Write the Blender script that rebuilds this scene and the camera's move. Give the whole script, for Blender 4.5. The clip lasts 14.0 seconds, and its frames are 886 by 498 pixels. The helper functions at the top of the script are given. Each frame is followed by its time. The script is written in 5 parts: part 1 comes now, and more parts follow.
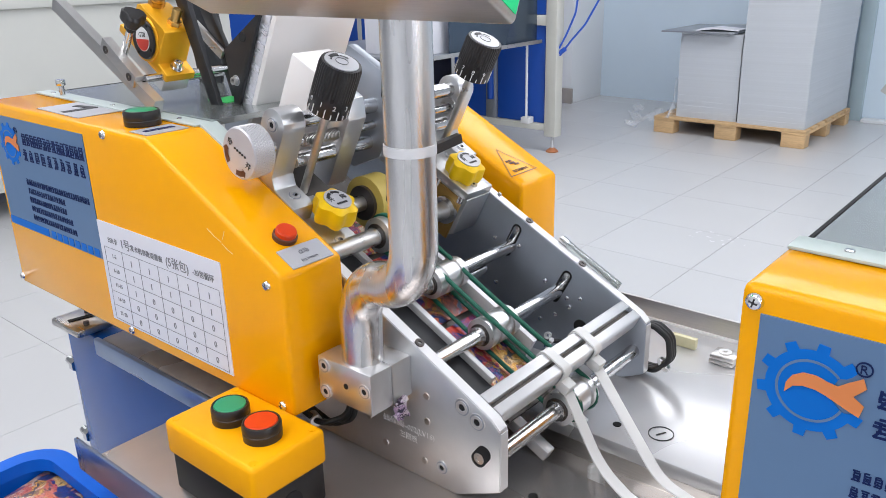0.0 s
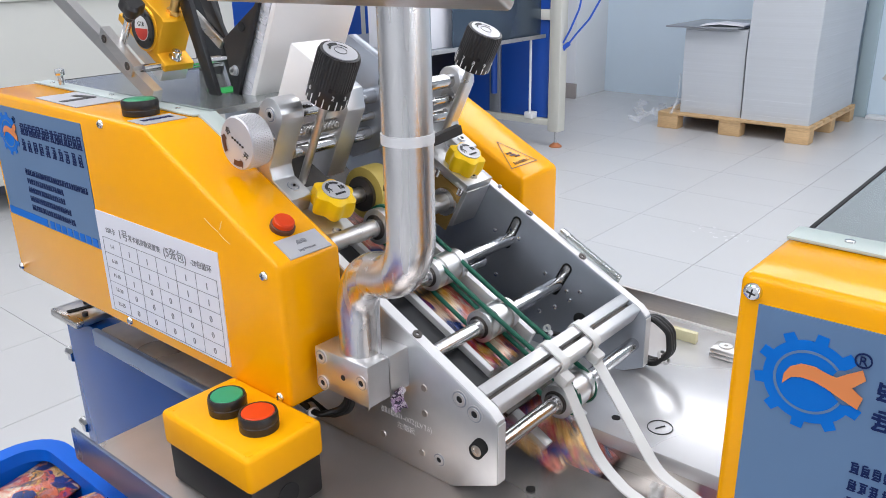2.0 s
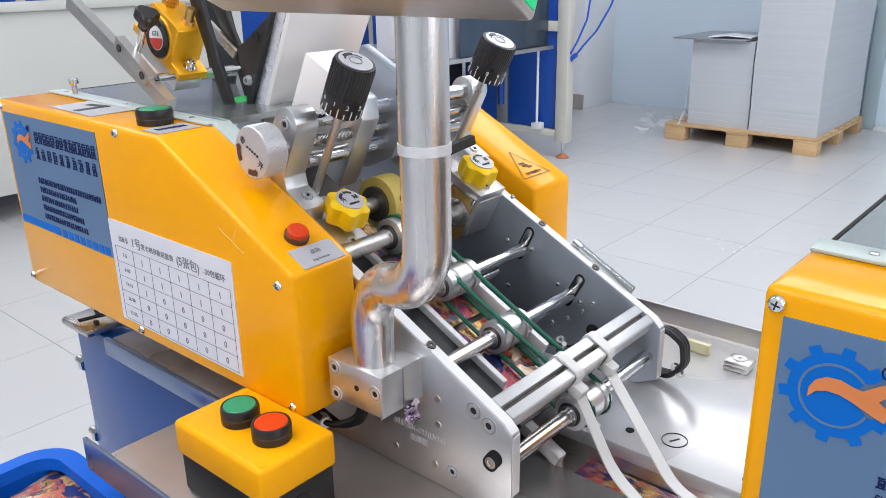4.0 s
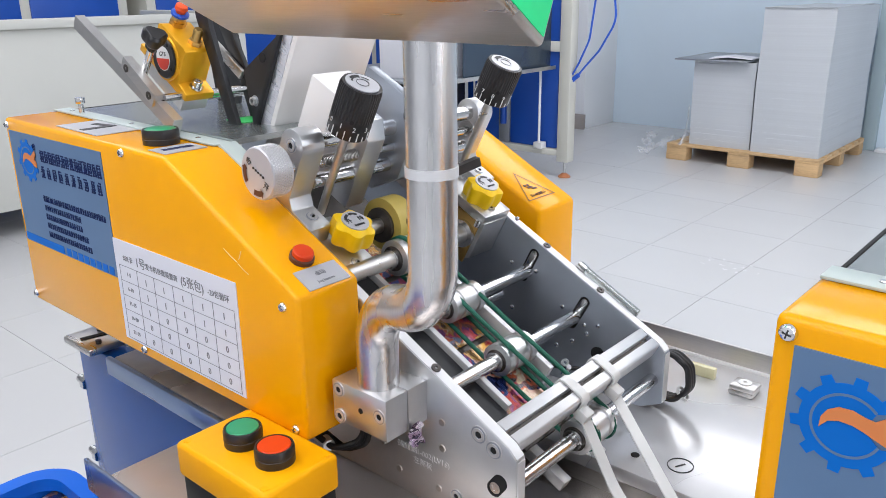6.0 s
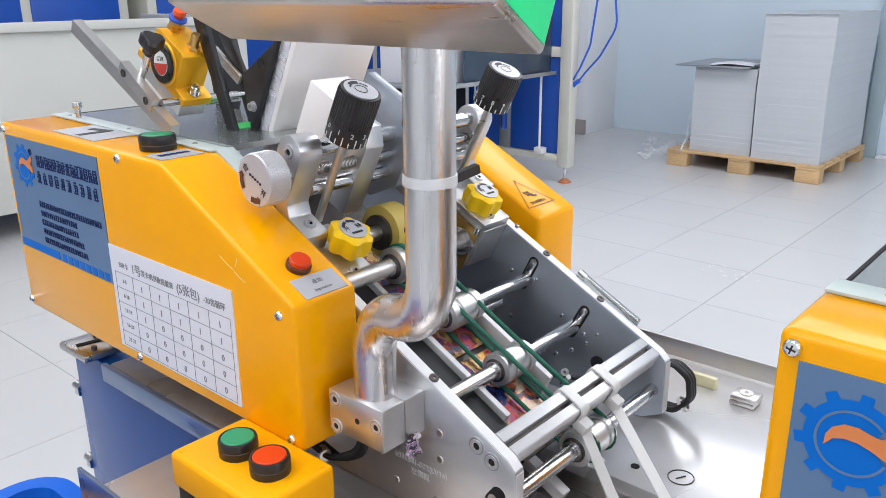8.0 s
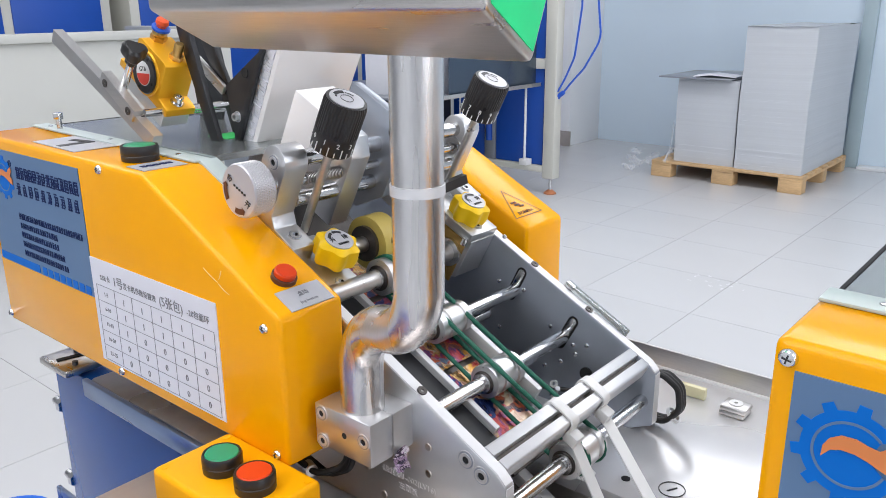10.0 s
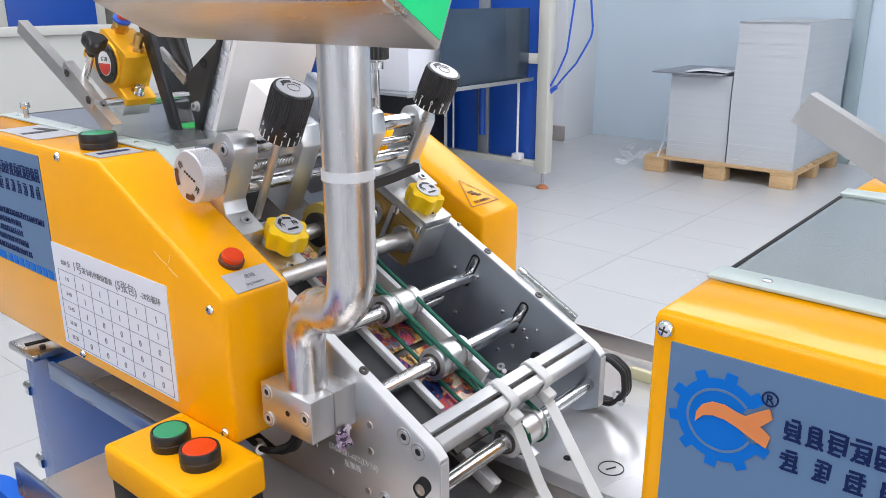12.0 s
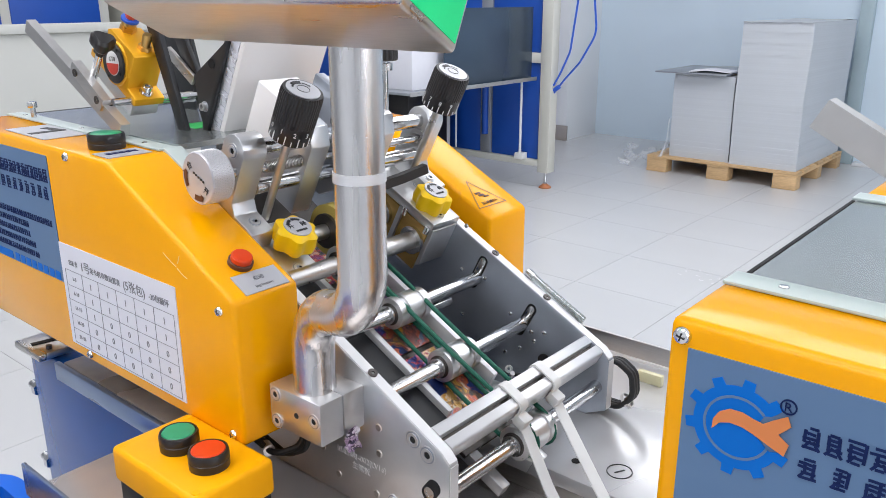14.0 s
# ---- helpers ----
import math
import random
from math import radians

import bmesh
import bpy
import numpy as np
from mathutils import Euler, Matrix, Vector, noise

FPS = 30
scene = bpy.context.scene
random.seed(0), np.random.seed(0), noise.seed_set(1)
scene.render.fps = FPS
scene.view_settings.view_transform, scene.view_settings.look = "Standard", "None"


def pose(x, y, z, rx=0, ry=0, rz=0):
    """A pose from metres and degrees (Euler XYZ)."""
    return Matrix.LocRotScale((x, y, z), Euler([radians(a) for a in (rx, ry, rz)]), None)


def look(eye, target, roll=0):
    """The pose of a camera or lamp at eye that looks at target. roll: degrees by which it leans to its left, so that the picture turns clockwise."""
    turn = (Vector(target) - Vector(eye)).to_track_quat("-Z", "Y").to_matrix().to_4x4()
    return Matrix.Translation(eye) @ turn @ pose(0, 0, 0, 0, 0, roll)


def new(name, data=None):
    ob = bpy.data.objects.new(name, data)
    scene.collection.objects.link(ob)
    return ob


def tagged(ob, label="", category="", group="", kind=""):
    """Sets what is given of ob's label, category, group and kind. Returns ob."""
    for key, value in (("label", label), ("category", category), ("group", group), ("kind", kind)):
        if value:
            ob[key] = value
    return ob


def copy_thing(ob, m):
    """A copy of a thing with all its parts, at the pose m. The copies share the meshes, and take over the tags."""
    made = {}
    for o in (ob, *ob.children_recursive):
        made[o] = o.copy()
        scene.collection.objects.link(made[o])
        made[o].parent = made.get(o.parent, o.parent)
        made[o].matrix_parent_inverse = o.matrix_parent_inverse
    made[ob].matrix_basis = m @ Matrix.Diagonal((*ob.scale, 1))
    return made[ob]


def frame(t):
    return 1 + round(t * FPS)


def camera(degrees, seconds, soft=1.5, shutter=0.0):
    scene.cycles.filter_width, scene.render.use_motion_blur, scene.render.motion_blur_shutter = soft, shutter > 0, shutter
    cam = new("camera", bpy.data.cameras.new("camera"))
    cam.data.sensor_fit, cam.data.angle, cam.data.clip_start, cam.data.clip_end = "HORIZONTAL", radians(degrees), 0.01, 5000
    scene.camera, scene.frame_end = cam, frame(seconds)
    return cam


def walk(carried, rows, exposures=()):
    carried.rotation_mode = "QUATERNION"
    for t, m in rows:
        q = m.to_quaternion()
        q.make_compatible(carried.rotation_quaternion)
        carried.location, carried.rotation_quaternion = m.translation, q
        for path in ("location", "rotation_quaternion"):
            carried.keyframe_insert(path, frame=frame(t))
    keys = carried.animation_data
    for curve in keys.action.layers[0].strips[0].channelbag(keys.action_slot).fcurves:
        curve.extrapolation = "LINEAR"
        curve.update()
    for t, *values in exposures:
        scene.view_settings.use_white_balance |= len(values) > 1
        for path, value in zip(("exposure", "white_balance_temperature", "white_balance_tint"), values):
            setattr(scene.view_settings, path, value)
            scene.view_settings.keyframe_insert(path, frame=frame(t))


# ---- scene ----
cam = camera(58.0, 14.0, soft=0.6, shutter=0.4)
PATH = [
    (0, (0.42, -0.319, 1.159), (-0.8, 1.114, 0.48), -1.4),
    (0.5, (0.418, -0.318, 1.156), (-0.802, 1.112, 0.474), -1.3),
    (1, (0.422, -0.32, 1.154), (-0.8, 1.108, 0.468), -1.3),
    (1.5, (0.424, -0.318, 1.155), (-0.796, 1.109, 0.466), -1.2),
    (2, (0.421, -0.315, 1.155), (-0.802, 1.109, 0.465), -1.2),
    (2.5, (0.415, -0.317, 1.156), (-0.818, 1.103, 0.476), -1.3),
    (3, (0.415, -0.317, 1.153), (-0.822, 1.101, 0.476), -1.2),
    (5.5, (0.414, -0.319, 1.157), (-0.831, 1.111, 0.524), -0.8),
    (6, (0.411, -0.318, 1.157), (-0.839, 1.114, 0.534), -0.7),
    (6.5, (0.41, -0.317, 1.158), (-0.842, 1.115, 0.54), -0.6),
    (7, (0.41, -0.315, 1.156), (-0.843, 1.115, 0.537), -0.6),
    (7.5, (0.409, -0.313, 1.158), (-0.845, 1.117, 0.54), -0.5),
    (10, (0.402, -0.308, 1.155), (-0.829, 1.157, 0.57), -0.4),
    (10.5, (0.437, -0.294, 1.158), (-0.789, 1.174, 0.571), -0.3),
    (11, (0.453, -0.292, 1.155), (-0.77, 1.175, 0.564), -0.3),
    (11.5, (0.449, -0.295, 1.155), (-0.775, 1.171, 0.56), -0.3),
    (12, (0.446, -0.297, 1.153), (-0.78, 1.166, 0.557), -0.2),
    (12.5, (0.444, -0.298, 1.155), (-0.782, 1.164, 0.555), -0.2),
    (13, (0.443, -0.3, 1.155), (-0.783, 1.163, 0.556), -0.1),
    (13.5, (0.443, -0.299, 1.155), (-0.784, 1.162, 0.555), -0.0),
    (14, (0.44, -0.299, 1.155), (-0.788, 1.161, 0.556), -0.0),
]
walk(cam, [(t, look(eye, target, roll)) for t, eye, target, roll in PATH])
# ---- world, lights, exposure ----
world = bpy.data.worlds.new("world")
scene.world = world
world.use_nodes = True
world.node_tree.nodes["Background"].inputs[0].default_value = (0.88, 0.92, 1.0, 1)
world.node_tree.nodes["Background"].inputs[1].default_value = 0.25
scene.view_settings.exposure = -0.94


def ceiling_lamp(x, y, watts, wide=2.3, deep=1.5, z=3.05):
    data = bpy.data.lights.new("ceiling_lamp", "AREA")
    data.shape, data.size, data.size_y, data.energy = "RECTANGLE", wide, deep, watts
    data.color = (0.965, 0.975, 1.02)
    ob = new("ceiling_lamp", data)
    ob.location = (x, y, z)
    return ob


for lx, ly in ((-2.6, 0.3), (-0.4, -0.5), (2.9, -0.6), (-2.2, 3.4), (0.2, 3.0), (2.2, 3.0), (-0.4, -2.4), (-4.8, 1.6)):
    ceiling_lamp(lx, ly, 42 if lx < -2.5 else (76 if ly > 2 else (58 if lx > 1 else (98 if ly < -2 else 64))))
# area lamp in an assumed, unseen east window: brightens faces turned that way
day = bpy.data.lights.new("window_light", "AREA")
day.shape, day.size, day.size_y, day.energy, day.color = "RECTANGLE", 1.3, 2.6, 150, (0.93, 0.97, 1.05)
east_fill = new("window_light", day)
east_fill.location, east_fill.rotation_euler = (4.22, 0.4, 1.75), (0, radians(90), 0)

# ---- materials ----


def mat(name, base, rough=0.5, metal=0.0, vary=0.08, scale=30.0, bump=0.0, bump_scale=200.0, coat=0.0, emit=0.0, stretch=None, spot=0.0,
        rand=0.0, trans=0.0, rvary=0.1, spec=0.5):
    """A procedural surface: base colour with broad stains and fine grain, roughness variation and fine relief."""
    m = bpy.data.materials.new(name)
    m.use_nodes = True
    nt = m.node_tree
    b = nt.nodes["Principled BSDF"]
    b.inputs["Metallic"].default_value = metal
    b.inputs["Coat Weight"].default_value = coat
    b.inputs["Specular IOR Level"].default_value = spec
    b.inputs["Coat Roughness"].default_value = 0.12
    b.inputs["Transmission Weight"].default_value = trans
    tc = nt.nodes.new("ShaderNodeTexCoord")
    mp = nt.nodes.new("ShaderNodeMapping")
    mp.inputs["Scale"].default_value = stretch or (1, 1, 1)
    nt.links.new(tc.outputs["Object"], mp.inputs["Vector"])
    n1 = nt.nodes.new("ShaderNodeTexNoise")
    n1.inputs["Scale"].default_value, n1.inputs["Detail"].default_value = scale, 4
    n2 = nt.nodes.new("ShaderNodeTexNoise")
    n2.inputs["Scale"].default_value, n2.inputs["Detail"].default_value = scale * 0.12, 2
    for n in (n1, n2):
        nt.links.new(mp.outputs["Vector"], n.inputs["Vector"])
    add = nt.nodes.new("ShaderNodeMath")
    add.operation = "ADD"
    nt.links.new(n1.outputs["Fac"], add.inputs[0])
    nt.links.new(n2.outputs["Fac"], add.inputs[1])
    ramp = nt.nodes.new("ShaderNodeMapRange")
    ramp.inputs["From Min"].default_value, ramp.inputs["From Max"].default_value = 0.6, 1.4
    ramp.inputs["To Min"].default_value, ramp.inputs["To Max"].default_value = 1 - vary, 1 + vary
    nt.links.new(add.outputs[0], ramp.inputs["Value"])
    hsv = nt.nodes.new("ShaderNodeHueSaturation")
    hsv.inputs["Color"].default_value = (*base, 1)
    last = ramp.outputs["Result"]
    if rand:
        info = nt.nodes.new("ShaderNodeObjectInfo")
        rr = nt.nodes.new("ShaderNodeMapRange")
        rr.inputs["To Min"].default_value, rr.inputs["To Max"].default_value = 1 - rand, 1 + rand
        nt.links.new(info.outputs["Random"], rr.inputs["Value"])
        mul = nt.nodes.new("ShaderNodeMath")
        mul.operation = "MULTIPLY"
        nt.links.new(last, mul.inputs[0])
        nt.links.new(rr.outputs["Result"], mul.inputs[1])
        last = mul.outputs[0]
    nt.links.new(last, hsv.inputs["Value"])
    nt.links.new(hsv.outputs["Color"], b.inputs["Base Color"])
    r2 = nt.nodes.new("ShaderNodeMapRange")
    r2.inputs["From Min"].default_value, r2.inputs["From Max"].default_value = 0.3, 0.7
    r2.inputs["To Min"].default_value, r2.inputs["To Max"].default_value = max(0.02, rough * (1 - rvary)), min(1, rough * (1 + rvary))
    nt.links.new(n2.outputs["Fac"], r2.inputs["Value"])
    nt.links.new(r2.outputs["Result"], b.inputs["Roughness"])
    if bump:
        n3 = nt.nodes.new("ShaderNodeTexNoise")
        n3.inputs["Scale"].default_value, n3.inputs["Detail"].default_value = bump_scale, 3
        nt.links.new(mp.outputs["Vector"], n3.inputs["Vector"])
        bp = nt.nodes.new("ShaderNodeBump")
        bp.inputs["Strength"].default_value, bp.inputs["Distance"].default_value = bump, 0.001
        nt.links.new(n3.outputs["Fac"], bp.inputs["Height"])
        nt.links.new(bp.outputs["Normal"], b.inputs["Normal"])
    if emit:
        b.inputs["Emission Color"].default_value = (*base, 1)
        b.inputs["Emission Strength"].default_value = emit
    return m


def film(name):
    """Thin clear wrapping film: mostly see-through, with glossy creases."""
    m = mat(name, (0.86, 0.88, 0.90), 0.16, 0, 0.02, 30, 0.9, 45)
    m.node_tree.nodes["Principled BSDF"].inputs["Alpha"].default_value = 0.22
    return m


def card_art(name, seed, dark=0.3, cell=62, pale=False):
    """Printed foil: cells of mixed colours with light flashes."""
    m = bpy.data.materials.new(name)
    m.use_nodes = True
    nt = m.node_tree
    b = nt.nodes["Principled BSDF"]
    tc = nt.nodes.new("ShaderNodeTexCoord")
    mp = nt.nodes.new("ShaderNodeMapping")
    mp.inputs["Location"].default_value = (seed * 1.37, seed * 0.71, 0)
    nt.links.new(tc.outputs["Object"], mp.inputs["Vector"])
    warp = nt.nodes.new("ShaderNodeTexNoise")
    warp.inputs["Scale"].default_value = 60
    nt.links.new(mp.outputs["Vector"], warp.inputs["Vector"])
    mix = nt.nodes.new("ShaderNodeMixRGB")
    mix.inputs["Fac"].default_value = 0.04
    nt.links.new(mp.outputs["Vector"], mix.inputs["Color1"])
    nt.links.new(warp.outputs["Color"], mix.inputs["Color2"])
    vor = nt.nodes.new("ShaderNodeTexVoronoi")
    vor.inputs["Scale"].default_value = cell
    nt.links.new(mix.outputs["Color"], vor.inputs["Vector"])
    sep = nt.nodes.new("ShaderNodeSeparateColor")
    nt.links.new(vor.outputs["Color"], sep.inputs["Color"])
    ramp = nt.nodes.new("ShaderNodeValToRGB")
    ramp.color_ramp.interpolation = "CONSTANT" if pale else "LINEAR"
    stops = [(0.0, (0.015, 0.015, 0.04)), (0.2, (0.02, 0.05, 0.22)), (0.36, (0.55, 0.05, 0.03)), (0.5, (0.62, 0.52, 0.40)),
             (0.6, (0.75, 0.38, 0.05)), (0.70, (0.05, 0.06, 0.08)), (0.82, (0.62, 0.14, 0.06)), (0.93, (0.18, 0.25, 0.36))]
    if pale:
        stops = [(0.0, (0.03, 0.02, 0.05)), (0.25, (0.35, 0.25, 0.38)), (0.45, (0.62, 0.56, 0.62)), (0.6, (0.05, 0.03, 0.06)), (0.75, (0.50, 0.42, 0.50)), (0.9, (0.7, 0.68, 0.7))]
    el = ramp.color_ramp.elements
    el[0].position, el[0].color = 0.0, (*stops[0][1], 1)
    el[1].position, el[1].color = stops[1][0], (*stops[1][1], 1)
    for p, c in stops[2:]:
        e = el.new(p)
        e.color = (*c, 1)
    fine = nt.nodes.new("ShaderNodeTexVoronoi")
    fine.inputs["Scale"].default_value = cell * 3.1
    nt.links.new(mix.outputs["Color"], fine.inputs["Vector"])
    sep2 = nt.nodes.new("ShaderNodeSeparateColor")
    nt.links.new(fine.outputs["Color"], sep2.inputs["Color"])
    wav = nt.nodes.new("ShaderNodeTexWave")
    wav.wave_type = "RINGS"
    wav.inputs["Scale"].default_value, wav.inputs["Distortion"].default_value = cell * 4.0, 14
    nt.links.new(mp.outputs["Vector"], wav.inputs["Vector"])
    blend = nt.nodes.new("ShaderNodeMix")
    blend.inputs["Factor"].default_value = 0.16
    nt.links.new(sep.outputs["Red"], blend.inputs["A"])
    nt.links.new(sep2.outputs["Red"], blend.inputs["B"])
    nt.links.new(blend.outputs["Result"], ramp.inputs["Fac"])
    tone = nt.nodes.new("ShaderNodeMixRGB")
    tone.blend_type = "SOFT_LIGHT"
    tone.inputs["Fac"].default_value = 0.9
    nt.links.new(ramp.outputs["Color"], tone.inputs["Color1"])
    nt.links.new(wav.outputs["Color"], tone.inputs["Color2"])
    nt.links.new(tone.outputs["Color"], b.inputs["Base Color"])
    b.inputs["Roughness"].default_value = dark
    b.inputs["Metallic"].default_value = 0.25
    return m


M = dict(
    yellow=mat("yellow_paint", (0.95, 0.405, 0.0006), 0.15, 0, 0.025, 25, 0.012, 300, spec=0.24, rvary=0.2),
    yellow_plastic=mat("yellow_plastic", (0.95, 0.415, 0.0008), 0.4, 0, 0.03, 60, spec=0.2),
    lemon=mat("bright_yellow_plastic", (0.95, 0.60, 0.004), 0.38, 0, 0.03, 60, spec=0.35),
    amber=mat("amber_anodised", (0.86, 0.42, 0.012), 0.3, 0.45, 0.05, 60),
    alu=mat("anodised_aluminium", (0.66, 0.66, 0.665), 0.34, 0.92, 0.05, 90, 0.03, 900, rvary=0.15),
    wheel_alu=mat("satin_silver", (0.62, 0.61, 0.64), 0.42, 0.5, 0.04, 60),
    alu_white=mat("bright_milled_aluminium", (0.78, 0.78, 0.79), 0.45, 0.4, 0.04, 60),
    # darker copy of alu: shade and dim reflections put into the colour
    alu_shaded=mat("dark_plate_face", (0.41, 0.445, 0.505), 0.36, 0.8, 0.08, 40, 0.02, 700),
    steel=mat("polished_steel", (0.62, 0.62, 0.625), 0.19, 1.0, 0.05, 50, 0.03, 500, rvary=0.3),
    pipe=mat("satin_stainless_pipe", (0.70, 0.685, 0.68), 0.26, 1.0, 0.07, 50, 0.08, 300, stretch=(14, 14, 1), rvary=0.3),
    brushed=mat("brushed_steel", (0.60, 0.58, 0.56), 0.33, 1.0, 0.08, 60, 0.06, 400, stretch=(1, 12, 12), rvary=0.2),
    table=mat("worn_steel_table", (0.60, 0.56, 0.535), 0.22, 0.85, 0.16, 14, 0.05, 120, rvary=0.7),
    plate_white=mat("clear_anodised_plate", (0.74, 0.74, 0.75), 0.3, 0.45, 0.05, 30, rvary=0.3),
    chrome=mat("chrome", (0.72, 0.72, 0.72), 0.16, 1.0, 0.03, 50),
    dark_steel=mat("dark_steel", (0.10, 0.09, 0.085), 0.4, 0.8, 0.2, 60, 0.05, 300),
    black=mat("black_plastic", (0.017, 0.0155, 0.016), 0.38, 0, 0.1, 80),
    black_metal=mat("black_anodised", (0.014, 0.015, 0.018), 0.45, 0.0, 0.1, 60),
    rubber=mat("black_cable_rubber", (0.014, 0.014, 0.015), 0.45, 0, 0.1, 60),
    green_belt=mat("green_round_belt", (0.006, 0.12, 0.075), 0.55, 0, 0.12, 300, 0.05, 900),
    green_button=mat("green_button_plastic", (0.02, 0.30, 0.13), 0.3, 0, 0.05, 80),
    red_button=mat("red_button_plastic", (0.72, 0.055, 0.010), 0.3, 0, 0.05, 80, spec=0.3),
    amber_wheel=mat("yellow_polyurethane", (0.55, 0.42, 0.10), 0.45, 0, 0.06, 80),
    bronze=mat("dull_golden_brass", (0.52, 0.33, 0.10), 0.38, 0.7, 0.1, 70),
    badge_red=mat("red_badge_print", (0.62, 0.05, 0.03), 0.45, 0, 0.03, 60),
    brass=mat("brass", (0.62, 0.40, 0.14), 0.3, 1.0, 0.08, 80),
    nylon=mat("white_nylon", (0.80, 0.80, 0.79), 0.4, 0, 0.03, 60),
    paper=mat("white_paper", (0.74, 0.74, 0.79), 0.55, 0, 0.02, 40),
    sticker=mat("blue_grey_sticker", (0.108, 0.190, 0.325), 0.4, 0, 0.03, 40, spec=0.35),
    sticker_light=mat("grey_label", (0.50, 0.50, 0.53), 0.35, 0.2, 0.04, 60),
    print_blue=mat("blue_print", (0.0008, 0.145, 0.56), 0.45, 0, 0.03, 60, spec=0.15),
    print_dark=mat("dark_blue_print", (0.008, 0.018, 0.085), 0.5, 0, 0.03, 60, spec=0.12),
    print_orange=mat("orange_print", (0.70, 0.22, 0.06), 0.45, 0, 0.03, 60),
    ink=mat("black_ink", (0.012, 0.012, 0.014), 0.5, 0, 0.03, 60),
    pale_ink=mat("grey_laser_print", (0.21, 0.21, 0.23), 0.5, 0, 0.03, 60),
    white_ink=mat("white_ink", (0.80, 0.80, 0.80), 0.5, 0, 0.02, 60),
    brown_ink=mat("dark_brown_ink", (0.10, 0.03, 0.015), 0.5, 0, 0.03, 60),
    blue_paint=mat("blue_painted_steel", (0.007, 0.070, 0.29), 0.14, 0, 0.08, 14, 0.01, 150, spec=0.42),
    rail=mat("dark_worn_steel", (0.34, 0.335, 0.34), 0.36, 0.55, 0.25, 40, 0.08, 160, rvary=0.4),
    rail_blue=mat("blue_tinted_steel", (0.20, 0.27, 0.42), 0.28, 0.75, 0.12, 30, 0.05, 200),
    arm=mat("dull_steel_bar", (0.51, 0.50, 0.49), 0.34, 0.9, 0.08, 60, 0.05, 300),
    bar_alu=mat("satin_white_aluminium", (0.70, 0.70, 0.71), 0.38, 0.75, 0.04, 60),
    blue_far=mat("blue_panel_paint", (0.006, 0.075, 0.42), 0.4, 0, 0.06, 6),
    blue_bin=mat("blue_plastic", (0.003, 0.12, 0.62), 0.42, 0, 0.05, 40, spec=0.15),
    cream=mat("cream_paint", (0.60, 0.59, 0.53), 0.5, 0, 0.04, 8),
    beige=mat("beige_cart_paint", (0.56, 0.56, 0.52), 0.5, 0, 0.03, 5),
    wall=mat("pale_blue_wall", (0.63, 0.74, 0.83), 0.55, 0, 0.03, 2.0, 0.02, 60),
    wall_white=mat("white_wall", (0.78, 0.80, 0.82), 0.6, 0, 0.02, 2.0),
    skirting=mat("grey_skirting_tile", (0.32, 0.29, 0.27), 0.4, 0, 0.08, 6),
    tile=mat("glazed_floor_tile", (0.55, 0.55, 0.555), 0.24, 0, 0.012, 3.0, rand=0.008, rvary=0.06),
    grout=mat("tile_joint", (0.545, 0.545, 0.55), 0.8, 0, 0.1, 30),
    ceiling=mat("ceiling_paint", (0.78, 0.78, 0.78), 0.8, 0, 0.02, 2),
    wood=mat("pallet_wood", (0.56, 0.37, 0.19), 0.65, 0, 0.22, 30, 0.1, 150, stretch=(1, 6, 6), rand=0.12),
    sheet_stack=mat("stacked_paper_sheets", (0.505, 0.53, 0.56), 0.6, 0, 0.05, 26, 0.05, 60, stretch=(0.15, 0.15, 5), rand=0.02),
    trim=mat("grey_green_strip", (0.40, 0.50, 0.54), 0.5, 0, 0.04, 4),
    hopper=mat("satin_grey_plate", (0.50, 0.53, 0.525), 0.25, 0.85, 0.06, 20, rvary=0.2),
    white_plate=mat("white_coated_plate", (0.86, 0.835, 0.825), 0.4, 0, 0.02, 20),
    scrap=None,
    smudge=mat("grey_scuff", (0.485, 0.485, 0.495), 0.5, 0, 0.1, 60),
    film_wrap=film("clear_stretch_film"),
    acrylic=mat("clear_acrylic", (0.86, 0.92, 0.90), 0.12, 0, 0.02, 30, trans=0.8),
    frosted=mat("frosted_clear_strip", (0.60, 0.68, 0.66), 0.38, 0, 0.03, 40, trans=0.2),
    foot_pad=mat("reddish_foot_pad", (0.46, 0.17, 0.07), 0.55, 0, 0.1, 60),
    screen=mat("lit_green_screen", (0.004, 0.62, 0.20), 0.25, 0, 0.25, 14, emit=0.40),
    cream_block=mat("cream_plastic", (0.70, 0.66, 0.42), 0.4, 0, 0.06, 100),
    blue_tube=mat("blue_air_tube", (0.02, 0.10, 0.55), 0.35, 0, 0.05, 40),
    red_plastic=mat("red_fitting", (0.85, 0.10, 0.02), 0.4, 0, 0.05, 60),
    dark_sheet=mat("dark_reflective_sheet", (0.07, 0.10, 0.14), 0.22, 0.6, 0.15, 5),
    scuff=mat("pale_scratch", (0.90, 0.62, 0.25), 0.5, 0, 0.05, 60),
    # green of a reflection, painted as a flat patch
    green_gleam=mat("bright_green_sticker", (0.05, 0.60, 0.14), 0.4, 0, 0.04, 60),
    # flat black for holes and slots, their inner shade put in as colour
    gap=mat("dark_recess", (0.01, 0.01, 0.011), 0.8, 0, 0.1, 40),
    board=mat("grey_sheet_metal", (0.30, 0.32, 0.35), 0.4, 0.4, 0.08, 6),
)
M["scrap"] = card_art("torn_printed_foil", 2.2, 0.35, 150, True)
ART = [card_art("printed_foil_a", 1.0), card_art("printed_foil_b", 4.3), card_art("printed_foil_c", 9.1, 0.22, 48)]

